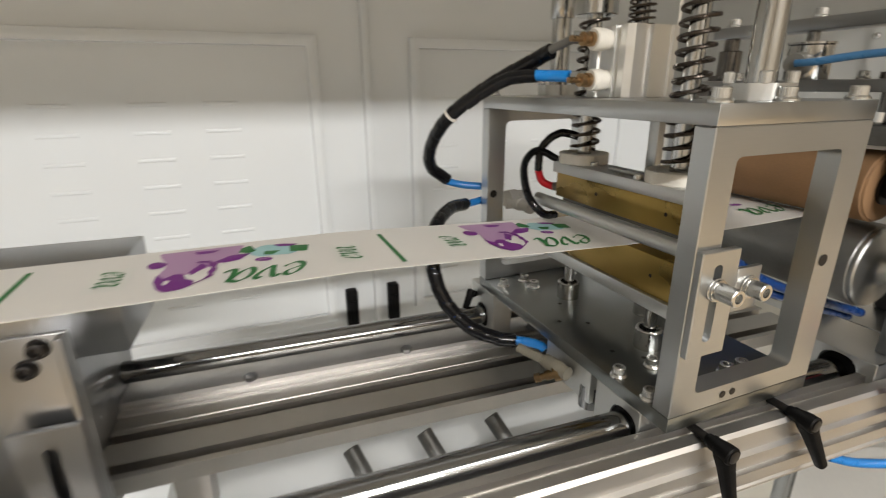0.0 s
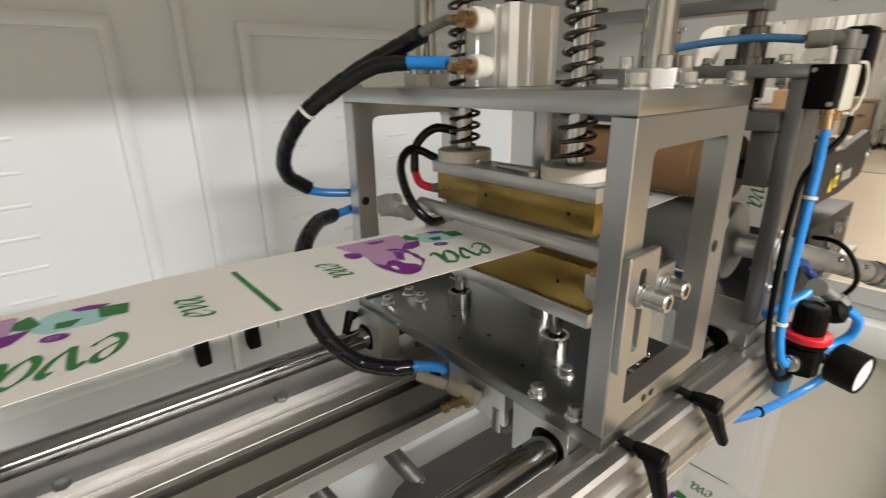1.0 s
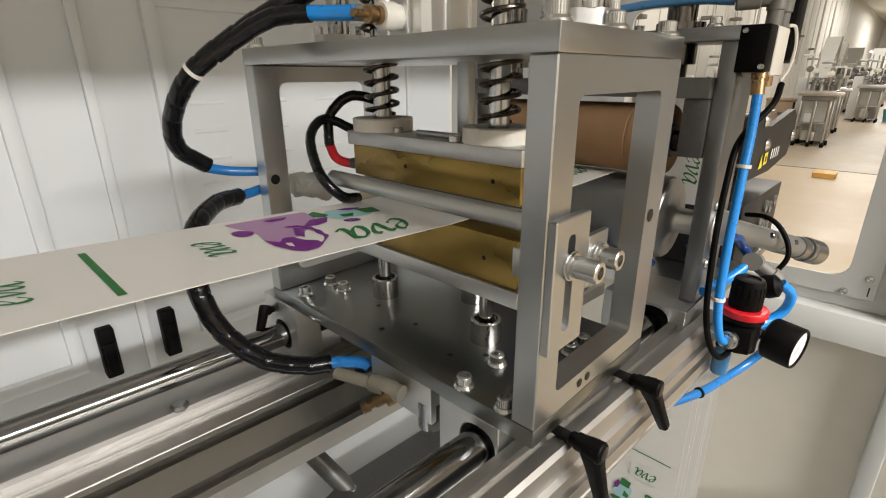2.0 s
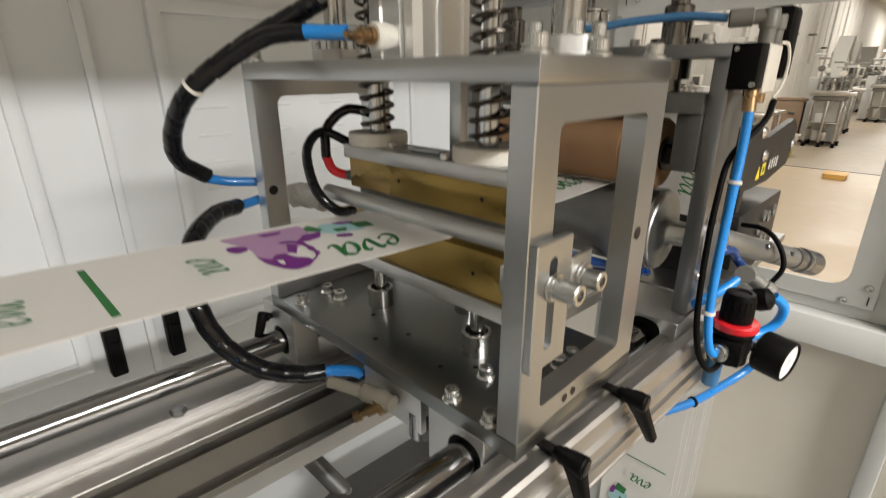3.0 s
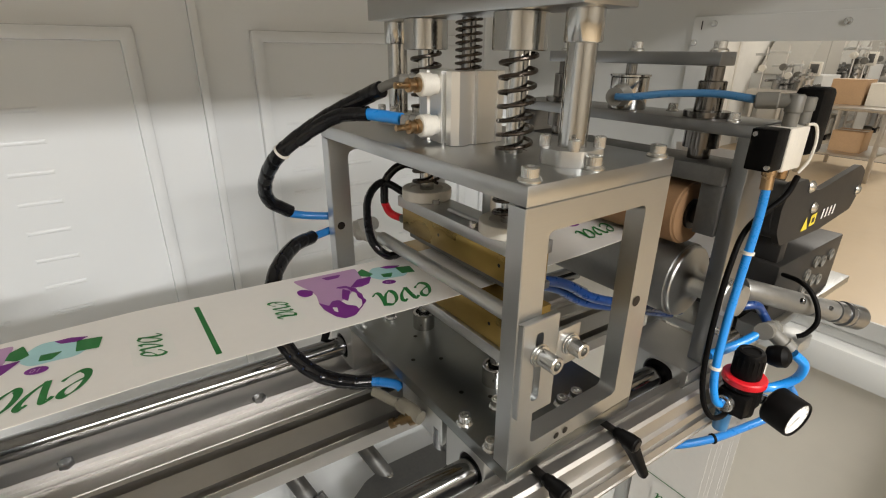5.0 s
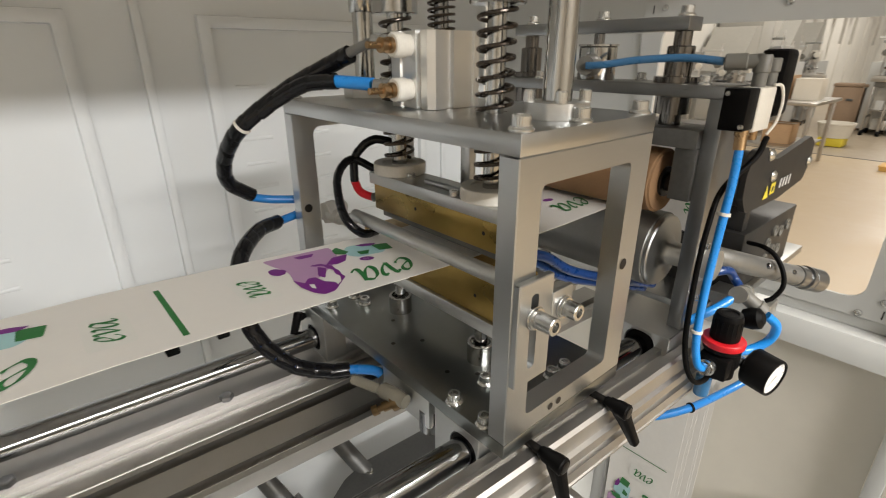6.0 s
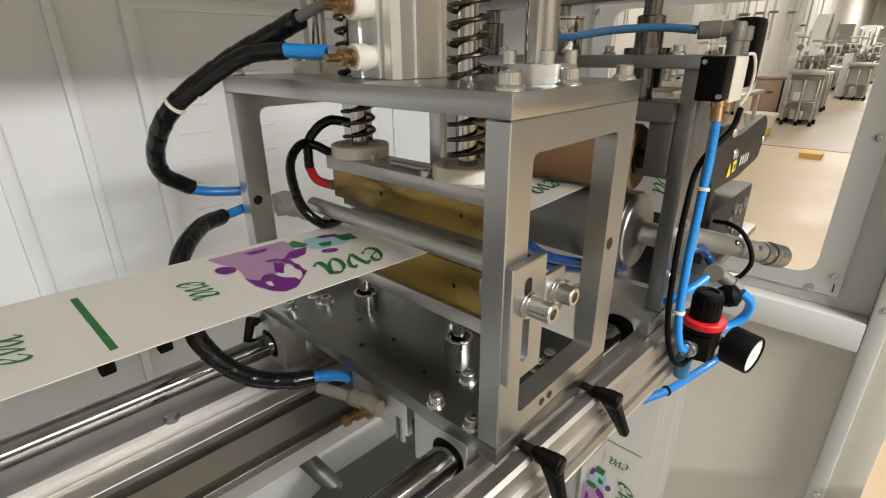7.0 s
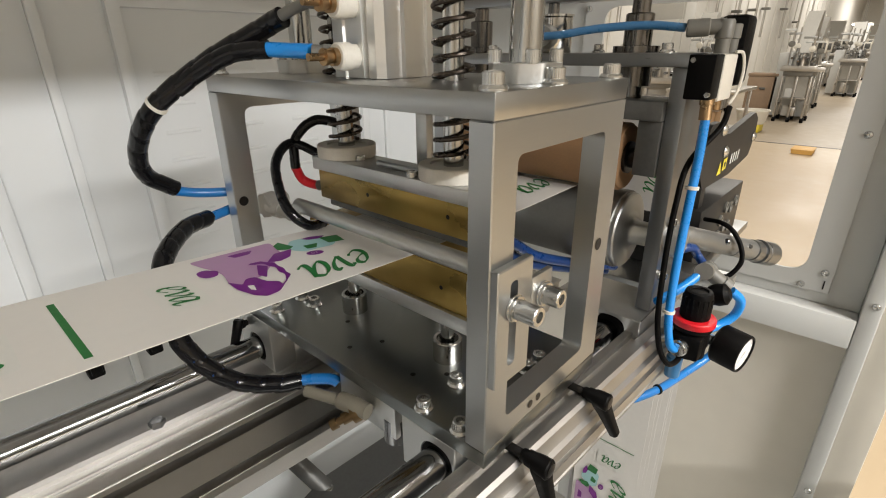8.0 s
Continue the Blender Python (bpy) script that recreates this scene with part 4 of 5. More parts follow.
part("foot_block", framed(-0.004, 0.082, 0.952, 0.9995, (0.011, 0.047, 0.961, 0.996), 0.0165, lambda u, v, w: Vector((0.262 + w, u, v)), 0.078), ALU, stand)
part("seal", turned((0.263, 0.029, 0.9785), (0.339, 0.029, 0.9785), [(0, 0.0128), (0, 0.0173), (0.076, 0.0173), (0.076, 0.0128)], 32), BLACKPL, stand)
part("foot_block", box(0.262, 0.340, 0.285, 0.335, 0.942, 0.9995, 0.001), ALU, stand)
for y in (0.057, 0.249):
    col = part("column", rod((0.308, y, 1.2602), (0.308, y, 1.309), 0.0085), OILED, stand)
    part("bush", turned((0.308, y, 1.2602), (0.308, y, 1.30), [(0, 0.022), (0.006, 0.022), (0.0065, 0.0132), (0.034, 0.0132), (0.035, 0.012)], 32), OILED, col)
    part("lower_bush", turned((0.308, y, 1.2478), (0.308, y, 1.218), [(0, 0.0175), (0.018, 0.0175), (0.0185, 0.011), (0.0296, 0.011)], 32), OILED, col)
part("bearing_block", box(0.284, 0.338, 0.0135, 0.036, 1.146, 1.1995, 0.001), DKCAST, stand)
part("air_cylinder", turned((0.305, 0.150, 1.2602), (0.305, 0.150, 1.30), [(0, 0.0205), (0.001, 0.021), (0.034, 0.021), (0.035, 0.020), (0.0355, 0.0225), (0.0375, 0.0225)], 40), GROUND, stand)
part("piston", rod((0.305, 0.150, 1.2975), (0.305, 0.150, 1.309), 0.006), CHROME, stand)
part("cast_ear", turned((0.298, 0.150, 1.276), (0.262, 0.137, 1.276), [(0, 0.015), (0.018, 0.0115), (0.03, 0.0098), (0.0375, 0.0098)], 20), GREYPL, stand)
for y in (0.057, 0.149, 0.249):
    cap_screw(stand, 0.308, y, 1.322, 0.0062)
for x, y in ((0.292, 0.022), (0.326, 0.105), (0.286, 0.215)):
    cap_screw(stand, x, y, 1.260, 0.005)
cap_screw(stand, 0.30, -0.003, 1.04, 0.004, (0, -1, 0))
cap_screw(stand, 0.30, -0.003, 1.10, 0.004, (0, -1, 0))
part("bearing", turned((0.318, 0.0, 1.075), (0.318, -0.016, 1.075), [(0, 0.022), (0.004, 0.022), (0.005, 0.018), (0.016, 0.017)], 28), ALU, stand)

# film leaving the rollers and hanging in front of the end wall
hang = thing("hanging_film", (0.43, 0.07, 0.9), "white printed film hanging in folds below the rollers", "film")
pts = [(0.452, 0.93), (0.438, 0.90), (0.431, 0.86), (0.430, 0.78), (0.430, 0.60), (0.432, 0.50), (0.434, 0.35), (0.440, 0.22), (0.452, 0.1505)]
part("sheet", strip(pts, 0.012, 0.118), FILM, hang)
for k, (dx, y) in enumerate(((0.006, 0.007), (0.009, 0.0035), (0.016, -0.004), (0.019, -0.0065), (0.030, -0.010))):
    part("fold", strip([(q[0] + dx + 0.002 * math.sin(9 * q[1] + k), q[1]) for q in pts], y, 0.110), FILM, hang)
hang_turn = Matrix(((0, 0, -1, 0), (0, 1, 0, 0), (1, 0, 0, 0), (0, 0, 0, 1)))
for z in (0.672, 0.417):
    print_repeat(hang, Matrix.Translation((0.4287, 0.0135, z)) @ hang_turn, z < 0.5)

rise = thing("film_strip", (0.42, 0.09, 1.13), "white printed film running down behind the rollers", "film")
part("sheet", strip([(0.418 + 0.0006 * i, 1.212 - 0.012 * i) for i in range(13)], 0.040, 0.144), FILM, rise)
for z, size in ((1.186, 0.018), (1.112, 0.022)):
    part("word", script(size, Matrix.Translation((0.4165, 0.060, z)) @ hang_turn @ pose(0, 0, 0, 0, 0, 180), 0.05), GREEN, rise, sharp=180)

# ---- valve, regulator and their tubes ----
valve = thing("solenoid_valve", (0.30, -0.02, 1.24), "black and white solenoid valve on the roller stand", "valve")
part("body", box(0.274, 0.2985, -0.0255, -0.0035, 1.222, 1.259, 0.0012), BLACKPL, valve)
part("cover", box(0.299, 0.340, -0.0265, -0.0035, 1.219, 1.259, 0.002), IVORY, valve, "off-white valve cover")
part("coil", box(0.3405, 0.372, -0.030, -0.005, 1.230, 1.292, 0.005), BLACKPL, valve)
part("elbow", turned((0.312, -0.018, 1.2592), (0.312, -0.018, 1.29), [(0, 0.0062), (0.012, 0.0062), (0.013, 0.0074), (0.026, 0.0074), (0.028, 0.0062)], 20), GREYPL, valve)
part("elbow", turned((0.312, -0.018, 1.2815), (0.300, 0.018, 1.280), [(0, 0.0068), (0.012, 0.0064), (0.013, 0.0076), (0.030, 0.0076), (0.031, 0.0065)], 20), GREYPL, valve)
part("elbow", turned((0.340, -0.018, 1.2592), (0.340, -0.018, 1.29), [(0, 0.0062), (0.012, 0.0062), (0.013, 0.0074), (0.024, 0.0074), (0.025, 0.0062)], 20), GREYPL, valve)
part("brass_port", turned((0.290, -0.020, 1.2218), (0.288, -0.022, 1.20), [(0, 0.0062), (0.005, 0.0062), (0.0052, 0.0054), (0.018, 0.0054)], 20), BRASS, valve)
part("brass_port", turned((0.318, -0.020, 1.2188), (0.318, -0.020, 1.20), [(0, 0.0050), (0.008, 0.0050), (0.0085, 0.004)], 20), BRASS, valve)
for y, z in ((-0.0235, 1.2265), (-0.008, 1.2545)):
    cap_screw(valve, 0.274, y, z, 0.0024, (-1, 0, 0), washer=False)
part("cable", sweep(dense([(0.330, -0.0262, 1.2605), (0.340, -0.0300, 1.259), (0.345, -0.0320, 1.244), (0.343, -0.0310, 1.226), (0.336, -0.0272, 1.214)]), 0.0014, 8), IVORY, valve)

hose("blue air tube feeding the cylinder behind the press", [
    ("tube", [(0.302, 0.012, 1.281), (0.295, 0.045, 1.284), (0.281, 0.085, 1.282), (0.266, 0.118, 1.277), (0.262, 0.135, 1.276)], 0.0038, SOFTBLUE, 0)])
hose("bright blue air tube looped down to the pressure regulator", [
    ("tube", [(0.288, -0.022, 1.206), (0.283, -0.024, 1.17), (0.272, -0.026, 1.124), (0.262, -0.028, 1.07), (0.257, -0.031, 1.02), (0.259, -0.035, 0.992), (0.266, -0.038, 0.980), (0.275, -0.042, 0.979)], 0.0041, BLUE, 0),
    ("tie", [(0.2575, -0.030, 1.026), (0.2573, -0.030, 1.022)], 0.0060, IVORY, 0),
    ("tie", [(0.2765, -0.025, 1.146), (0.276, -0.025, 1.142)], 0.0060, IVORY, 0)])
hose("thin black signal cable beside the blue tube", [
    ("cable", [(0.330, -0.030, 1.212), (0.312, -0.030, 1.195), (0.285, -0.016, 1.165), (0.268, -0.016, 1.13), (0.258, -0.018, 1.08), (0.250, -0.023, 1.02), (0.250, -0.030, 0.985), (0.258, -0.038, 0.966), (0.276, -0.042, 0.962), (0.29, -0.042, 0.968)], 0.0028, BLACKPL, 0)], "cable")

reg = thing("pressure_regulator", (0.30, -0.045, 0.96), "black pressure regulator with red ring and round gauge", "regulator")
part("body", turned((0.297, -0.045, 0.962), (0.297, -0.045, 1.02), [(0, 0.012), (0.002, 0.0165), (0.030, 0.0165), (0.033, 0.019), (0.038, 0.019)], 28), BLACKPL, reg)
part("block", box(0.277, 0.318, -0.060, -0.030, 0.966, 0.992, 0.003), BLACKPL, reg)
part("ring", turned((0.297, -0.045, 1.0002), (0.297, -0.045, 1.02), [(0, 0.0205), (0.001, 0.0212), (0.0065, 0.0212), (0.0075, 0.020)], 36), RED, reg, "red locking ring")
kb = part("knob", turned((0.297, -0.045, 1.0078), (0.297, -0.045, 1.05), [(0, 0.0140), (0.002, 0.0146), (0.026, 0.0136), (0.029, 0.0124), (0.0295, 0.009), (0.028, 0.008)], 36), BLACKPL, reg)
for k in range(18):
    a = 2 * math.pi * k / 18
    p = Vector((0.297 + 0.0137 * math.cos(a), -0.045 + 0.0137 * math.sin(a), 1.012))
    part("rib", rod(p, p + Vector((0, 0, 0.019)), 0.0009, 0.0002, 6), BLACKPL, kb)
part("port", turned((0.2768, -0.042, 0.979), (0.26, -0.040, 0.979), [(0, 0.009), (0.004, 0.009), (0.0045, 0.0075), (0.009, 0.0075)], 20), SCREW, reg)
ax = Vector((-0.20, -0.97, -0.06)).normalized()
g0 = Vector((0.336, -0.064, 0.966))
gauge = part("gauge", turned(g0, g0 + ax, [(0, 0.010), (0.001, 0.0195), (0.003, 0.0215), (0.028, 0.0215), (0.0295, 0.0206), (0.0295, 0.0190), (0.0275, 0.0187)], 48), BLACKPL, reg)
part("dial", turned(g0 + ax * 0.0272, g0 + ax, [(0, 0.0186), (0.0004, 0.0186), (0.0005, 0.001)], 40), WHITEINK, gauge, "white dial")
part("stem", turned((0.312, -0.05, 0.978), g0 + ax * 0.001, [(0, 0.007), (0.008, 0.007), (0.020, 0.006)], 16), SCREW, reg)
gm = Matrix.Translation(g0 + ax * 0.0281) @ ax.to_track_quat("Z", "Y").to_matrix().to_4x4()
part("needle", patch([(-0.0008, -0.004), (0.0008, -0.004), (0.0003, 0.013), (-0.0003, 0.013)], 0, 0, gm @ pose(0, 0, 0, 0, 0, 130)), OXIDE, gauge)
for k in range(11):
    a = radians(-135 + 27 * k)
    part("tick", patch([(-0.0004, 0.0140), (0.0004, 0.0140), (0.0004, 0.0172), (-0.0004, 0.0172)], 0, 0, gm @ pose(0, 0, 0, 0, 0, math.degrees(a))), OXIDE, gauge)
part("bracket", box(0.285, 0.330, -0.0285, -0.004, 0.975, 0.979, 0.001), STEEL, reg)
part("tee", turned((0.345, -0.035, 1.038), (0.392, -0.030, 1.024), [(0, 0.0095), (0.014, 0.0095), (0.015, 0.008), (0.032, 0.008), (0.033, 0.0095), (0.046, 0.0095)], 20), GREYPL, reg)
part("tee", turned((0.366, -0.033, 1.032), (0.376, -0.062, 1.010), [(0, 0.008), (0.020, 0.008), (0.021, 0.0095), (0.03, 0.0095)], 20), GREYPL, reg)
part("silencer", turned((0.352, -0.045, 1.010), (0.352, -0.060, 1.016), [(0, 0.0105), (0.008, 0.0125), (0.016, 0.0115), (0.02, 0.006)], 20), BLACKPL, reg)
part("drain", turned((0.300, -0.034, 0.9618), (0.300, -0.034, 0.92), [(0, 0.007), (0.010, 0.007), (0.011, 0.0085), (0.034, 0.0080), (0.036, 0.006)], 20), SOFTBLUE, reg, "pale blue drain bowl")
part("plug", turned((0.372, -0.028, 0.990), (0.372, -0.028, 0.960), [(0, 0.011), (0.02, 0.012), (0.03, 0.009)], 16), IVORY, reg)
hose("blue tube loop round the regulator", [
    ("tube", [(0.374, -0.060, 1.012), (0.384, -0.070, 0.998), (0.386, -0.066, 0.976), (0.368, -0.050, 0.962), (0.338, -0.038, 0.968), (0.318, -0.042, 0.976)], 0.0052, BLUE, 0)])
hose("blue tubes looped behind the regulator", [
    ("tube", [(0.290, -0.0085, 1.014), (0.305, -0.013, 1.016), (0.330, -0.022, 1.022), (0.352, -0.032, 1.034)], 0.005, BLUE, 0),
    ("tube", [(0.350, 0.03, 1.035), (0.355, 0.0, 1.05), (0.372, -0.012, 1.052), (0.385, -0.016, 1.04), (0.380, -0.028, 1.030)], 0.005, DEEPBLUE, 0)])
hose("dark blue supply tube sagging under the regulator, black tie", [
    ("tube", [(0.300, 0.030, 0.852), (0.330, 0.016, 0.845), (0.377, -0.004, 0.845), (0.430, -0.018, 0.846), (0.475, -0.035, 0.858), (0.480, -0.05, 0.890), (0.455, -0.045, 0.925)], 0.0052, MIDBLUE, 0),
    ("tie", [(0.376, -0.0035, 0.845), (0.381, -0.0055, 0.845)], 0.0068, BLACKPL, 0)])
hose("dark blue tube running under the draw roller", [
    ("tube", [(0.095, 0.113, 1.112), (0.165, 0.103, 1.092), (0.222, 0.100, 1.058), (0.315, 0.095, 1.020), (0.40, 0.085, 0.990)], 0.0056, DEEPBLUE, 0),
    ("tube", [(0.095, 0.125, 1.102), (0.165, 0.115, 1.082), (0.222, 0.112, 1.047), (0.315, 0.107, 1.010), (0.40, 0.097, 0.980)], 0.0056, DEEPBLUE, 0)])

# ---- black line scanner and its supply behind the stand ----
scan = thing("line_scanner", (0.58, 0.05, 1.09), "black camera line scanner arm with yellow warning label", "scanner")
side = [(0.445, 1.118), (0.440, 1.150), (0.458, 1.178), (0.498, 1.178), (0.520, 1.160), (0.552, 1.156), (0.690, 1.172), (0.716, 1.160), (0.720, 1.132), (0.700, 1.104), (0.590, 1.093), (0.465, 1.096)]
part("side_plate", prism(side, lambda u, v, w: Vector((u, 0.012 + w, v)), 0.008, 0.006), DARKPL, scan)
part("side_plate", prism(side, lambda u, v, w: Vector((u, 0.110 + w, v)), 0.008, 0.006), DARKPL, scan)
part("drum", turned((0.475, 0.0205, 1.138), (0.475, 0.1095, 1.138), [(0, 0.036), (0.089, 0.036)], 36), DARKPL, scan)
part("tray", box(0.50, 0.705, 0.0205, 0.1095, 1.100, 1.112, 0.001), DARKPL, scan)
for x, z in ((0.540, 1.134), (0.702, 1.133), (0.512, 1.166)):
    part("bolt", turned((x, 0.0118, z), (x, 0.0, z), [(0, 0.008), (0.002, 0.008), (0.005, 0.005), (0.006, 0.001)], 16), SCREW, scan)
place = pose(0.520, 0.0114, 1.104, 90, 0, 0)
part("warning_label", patch([(0.0, 0.0), (0.020, 0.0), (0.010, 0.019)], 0.001, 0.0004, place), YELLOW, scan)
part("warning_label", patch([(0.025, 0.002), (0.043, 0.003), (0.043, 0.019), (0.025, 0.018)], 0.001, 0.0004, place), YELLOW, scan)
part("label_mark", patch([(0.030, 0.006), (0.038, 0.007), (0.038, 0.014), (0.030, 0.013)], 0.001, 0.0007, place), DARKPL, scan)
for k in range(4):
    part("lettering_bar", patch([(0.062 + k * 0.013, 0.006), (0.0675 + k * 0.013, 0.006), (0.069 + k * 0.013, 0.020), (0.0635 + k * 0.013, 0.020)], 0.001, 0.0004, place), WHITEINK, scan)
psu = thing("control_box", (0.61, 0.06, 0.97), "black control box with round connectors", "control box")
part("case", box(0.490, 0.715, 0.012, 0.115, 0.968, 1.060, 0.002), DARKPL, psu)
for x, z in ((0.60, 1.02), (0.622, 1.036), (0.650, 1.030), (0.600, 0.995), (0.628, 1.004), (0.656, 0.998), (0.68, 1.034)):
    part("connector", turned((x, 0.0118, z), (x, 0.0, z), [(0, 0.009), (0.003, 0.009), (0.003, 0.006), (0.001, 0.005)], 16), GREYPL, psu)
part("shelf", box(0.42, 0.80, 0.005, 0.14, 0.955, 0.9675, 0.001), STEEL_H, psu)
part("stay", box(0.42, 0.44, 0.12, 0.14, 0.15, 0.9548, 0.001), STEEL_H, psu)
part("stay", box(0.76, 0.78, 0.12, 0.14, 0.15, 0.9548, 0.001), STEEL_H, psu)
part("bracket", box(0.447, 0.487, -0.045, 0.030, 0.968, 0.988, 0.0015), ALU, psu)
part("arm", box(0.50, 0.52, 0.0205, 0.1095, 1.0602, 1.0998, 0.001), DARKPL, psu)
sens = thing("micrometer_head", (0.50, -0.03, 1.01), "grey micrometer head with a bright ringed thimble", "gauge")
q = Vector((0.42, 0.004, 1.047))
d = (Vector((0.577, -0.070, 0.993)) - q).normalized()
part("barrel", turned(q, q + d, [(-0.03, 0.0125), (-0.028, 0.0133), (0.080, 0.0133), (0.081, 0.0126), (0.083, 0.0126), (0.084, 0.0136), (0.122, 0.0136), (0.124, 0.013)], 36), ROLLER, sens)
part("thimble", turned(q + d * 0.1242, q + d, [(0, 0.013), (0.001, 0.0145), (0.012, 0.0148), (0.013, 0.0138), (0.016, 0.0138), (0.017, 0.0165), (0.023, 0.0165), (0.0235, 0.0158), (0.025, 0.0158), (0.0255, 0.0165), (0.046, 0.0165), (0.048, 0.015), (0.048, 0.011), (0.046, 0.010)], 36), POSTSTEEL, sens)
for a, rad in ((0.050, 0.0040), (0.098, 0.0030)):
    e = q + d * a + Vector((0.0, -0.0115, 0.004))
    part("set_screw", turned(e, e + Vector((0.1, -0.9, 0.35)), [(0, rad), (0.0035, rad), (0.0045, rad * 0.8), (0.0045, rad * 0.5), (0.003, rad * 0.45)], 14), CHROME, sens)
hose("black cable loop beside the control box", [
    ("cable", [(0.495, 0.008, 1.05), (0.478, -0.015, 1.055), (0.475, -0.031, 1.048), (0.472, -0.044, 1.031), (0.468, -0.049, 1.013), (0.462, -0.043, 0.997), (0.458, -0.036, 0.991)], 0.003, BLACKPL, 0)], "cable")
# ---- the hall beyond the window ----
part_wall = thing("partition_wall", (20, 3.4, 0), "off-white panelled partition wall with pipes", "wall", kind="structure")
part("wall", box(3.0, 47.99, 3.4, 3.5, 0, 4.599, 0), HALLWALL, part_wall)
for i in range(24):
    x = 4.0 + i * 1.15
    part("panel_joint", box(x, x + 0.05, 3.38, 3.3995, 0.0, 4.59, 0.004), HALLWALL, part_wall)
for i, x in enumerate((7.5, 9.2, 10.6, 12.4, 14.0, 15.5, 17.0, 19.5, 22, 25)):
    part("drop_pipe", rod((x, 3.28 - 0.05 * (i % 3), 1.5), (x, 3.28 - 0.05 * (i % 3), 4.59), 0.03, 0.002, 12), INOX, part_wall)
    part("pipe_joint", box(x - 0.10, x + 0.10, 3.17, 3.37, 2.0 + 0.1 * (i % 4), 2.06 + 0.1 * (i % 4), 0.01), GREYPL, part_wall)
solo("floor_joint", box(8.05, 8.09, -6.9, 3.39, 0.0002, 0.004, 0), DKCAST, "dark joint strip across the factory floor", kind="structure")
solo("floor_coating", box(8.09, 47.99, -6.9, 3.39, 0.0004, 0.003, 0), material("grey_epoxy_floor", (0.36, 0.30, 0.225), 0.45, 0.0, 0.04, 1.0, 0.0), "greyish epoxy floor coating", kind="structure")


HOOD = material("grey_enamel", (0.40, 0.39, 0.36), 0.5, 0.0, 0.05, 3)


CARD3 = material("dull_brown_board", (0.30, 0.21, 0.14), 0.75, 0.0, 0.10, 6, 0.1)


def packing_machine(x, y, s, seed, label, wide=1.0):
    """A stainless packing machine: table on legs, cabinet, sloping hood, feed heads and a screen."""
    rnd = random.Random(seed)
    t = thing("packing_machine", (x, y, 0), label, "machine", "machines in the hall")
    P = lambda a: Vector((x, y, 0)) + Vector((a[0], a[1] * wide, a[2])) * s
    def b(nm, x0, x1, y0, y1, z0, z1, mat, bev=0.01):
        part(nm, box(x + x0 * s, x + x1 * s, y + y0 * s * wide, y + y1 * s * wide, z0 * s, z1 * s, bev), mat, t)
    for lx in (-0.45, -0.05):
        for ly in (-0.42, -0.05, 0.35):
            b("leg", lx, lx + 0.05, ly, ly + 0.05, 0.08, 0.7795, INOX, 0.004)
            part("castor", turned(P((lx + 0.025, ly + 0.05, 0.045)), P((lx + 0.025, ly, 0.045)), [(0, 0.044 * s), (0.05 * s, 0.044 * s)], 14), BLACKPL, t)
    b("stretcher", -0.45, 0.0, -0.40, -0.37, 0.28, 0.32, INOX, 0.003)
    b("stretcher", -0.45, 0.0, 0.36, 0.39, 0.28, 0.32, INOX, 0.003)
    b("shelf", -0.44, -0.01, -0.36, 0.35, 0.40, 0.415, INOX, 0.003)
    b("table", -0.50, 0.06, -0.48, 0.44, 0.90, 0.95, INOX)
    b("apron", -0.44, 0.04, -0.42, 0.38, 0.78, 0.8995, ROLLER, 0.004)
    b("housing", -0.385, -0.06, -0.34, 0.30, 0.42, 0.7795, HOOD, 0.006)
    b("rail", -0.54, -0.50, -0.70, 0.46, 0.86, 0.93, INOX, 0.004)
    b("cabinet", 0.10, 0.80, -0.30, 0.75, 0.05, 1.15, PAINT_B)
    part("hood", prism([(0.05, 1.15), (0.80, 1.15), (0.80, 1.85), (0.62, 1.85)], lambda u, v, w: P((u, -0.05 + w, v)), 0.75 * s * wide, 0.0), HOOD, t)
    for k in range(9):
        q = P((-0.44 + 0.055 * k + rnd.uniform(-0.02, 0.02), -0.30 + rnd.uniform(0, 0.5), 0.95))
        hgt = rnd.uniform(0.08, 0.34) * s
        part("feed_head", turned(q, q + Vector((0, 0, 1)), [(0, 0.05 * s), (hgt * 0.6, 0.05 * s), (hgt * 0.62, 0.025 * s), (hgt, 0.025 * s)], 14), INOX if k % 2 else ROLLER, t)
        part("guide_arm", box(q.x - 0.10 * s, q.x + 0.08 * s, q.y - 0.02 * s, q.y + 0.02 * s, q.z + hgt * 0.7, q.z + hgt * 0.7 + 0.03 * s, 0.003), STEEL, t)
    for k in range(4):
        a, c = rnd.uniform(-0.42, -0.2), rnd.uniform(-0.34, 0.1)
        z0 = 0.42 if k % 2 else 0.10
        part("drive_box", box(x + a * s, x + (a + rnd.uniform(0.10, 0.2)) * s, y + c * s * wide, y + (c + rnd.uniform(0.12, 0.24)) * s * wide, z0 * s, (z0 + rnd.uniform(0.12, 0.26)) * s, 0.006), (INOX, PAINT_B, HOOD, ROLLER)[k], t)
        q = P((-0.46 + 0.12 * k, rnd.uniform(-0.42, 0.35), 0.95))
        hgt = rnd.uniform(0.35, 0.75) * s
        part("mast", rod(q, q + Vector((0, 0, hgt)), 0.014 * s, 0.001, 10), INOX, t)
        part("mast_arm", box(q.x - 0.03 * s, q.x + 0.03 * s, q.y - 0.02 * s, q.y + rnd.uniform(0.12, 0.28) * s, q.z + hgt * 0.8, q.z + hgt * 0.8 + 0.035 * s, 0.003), (STEEL, PAINT_B)[k % 2], t)
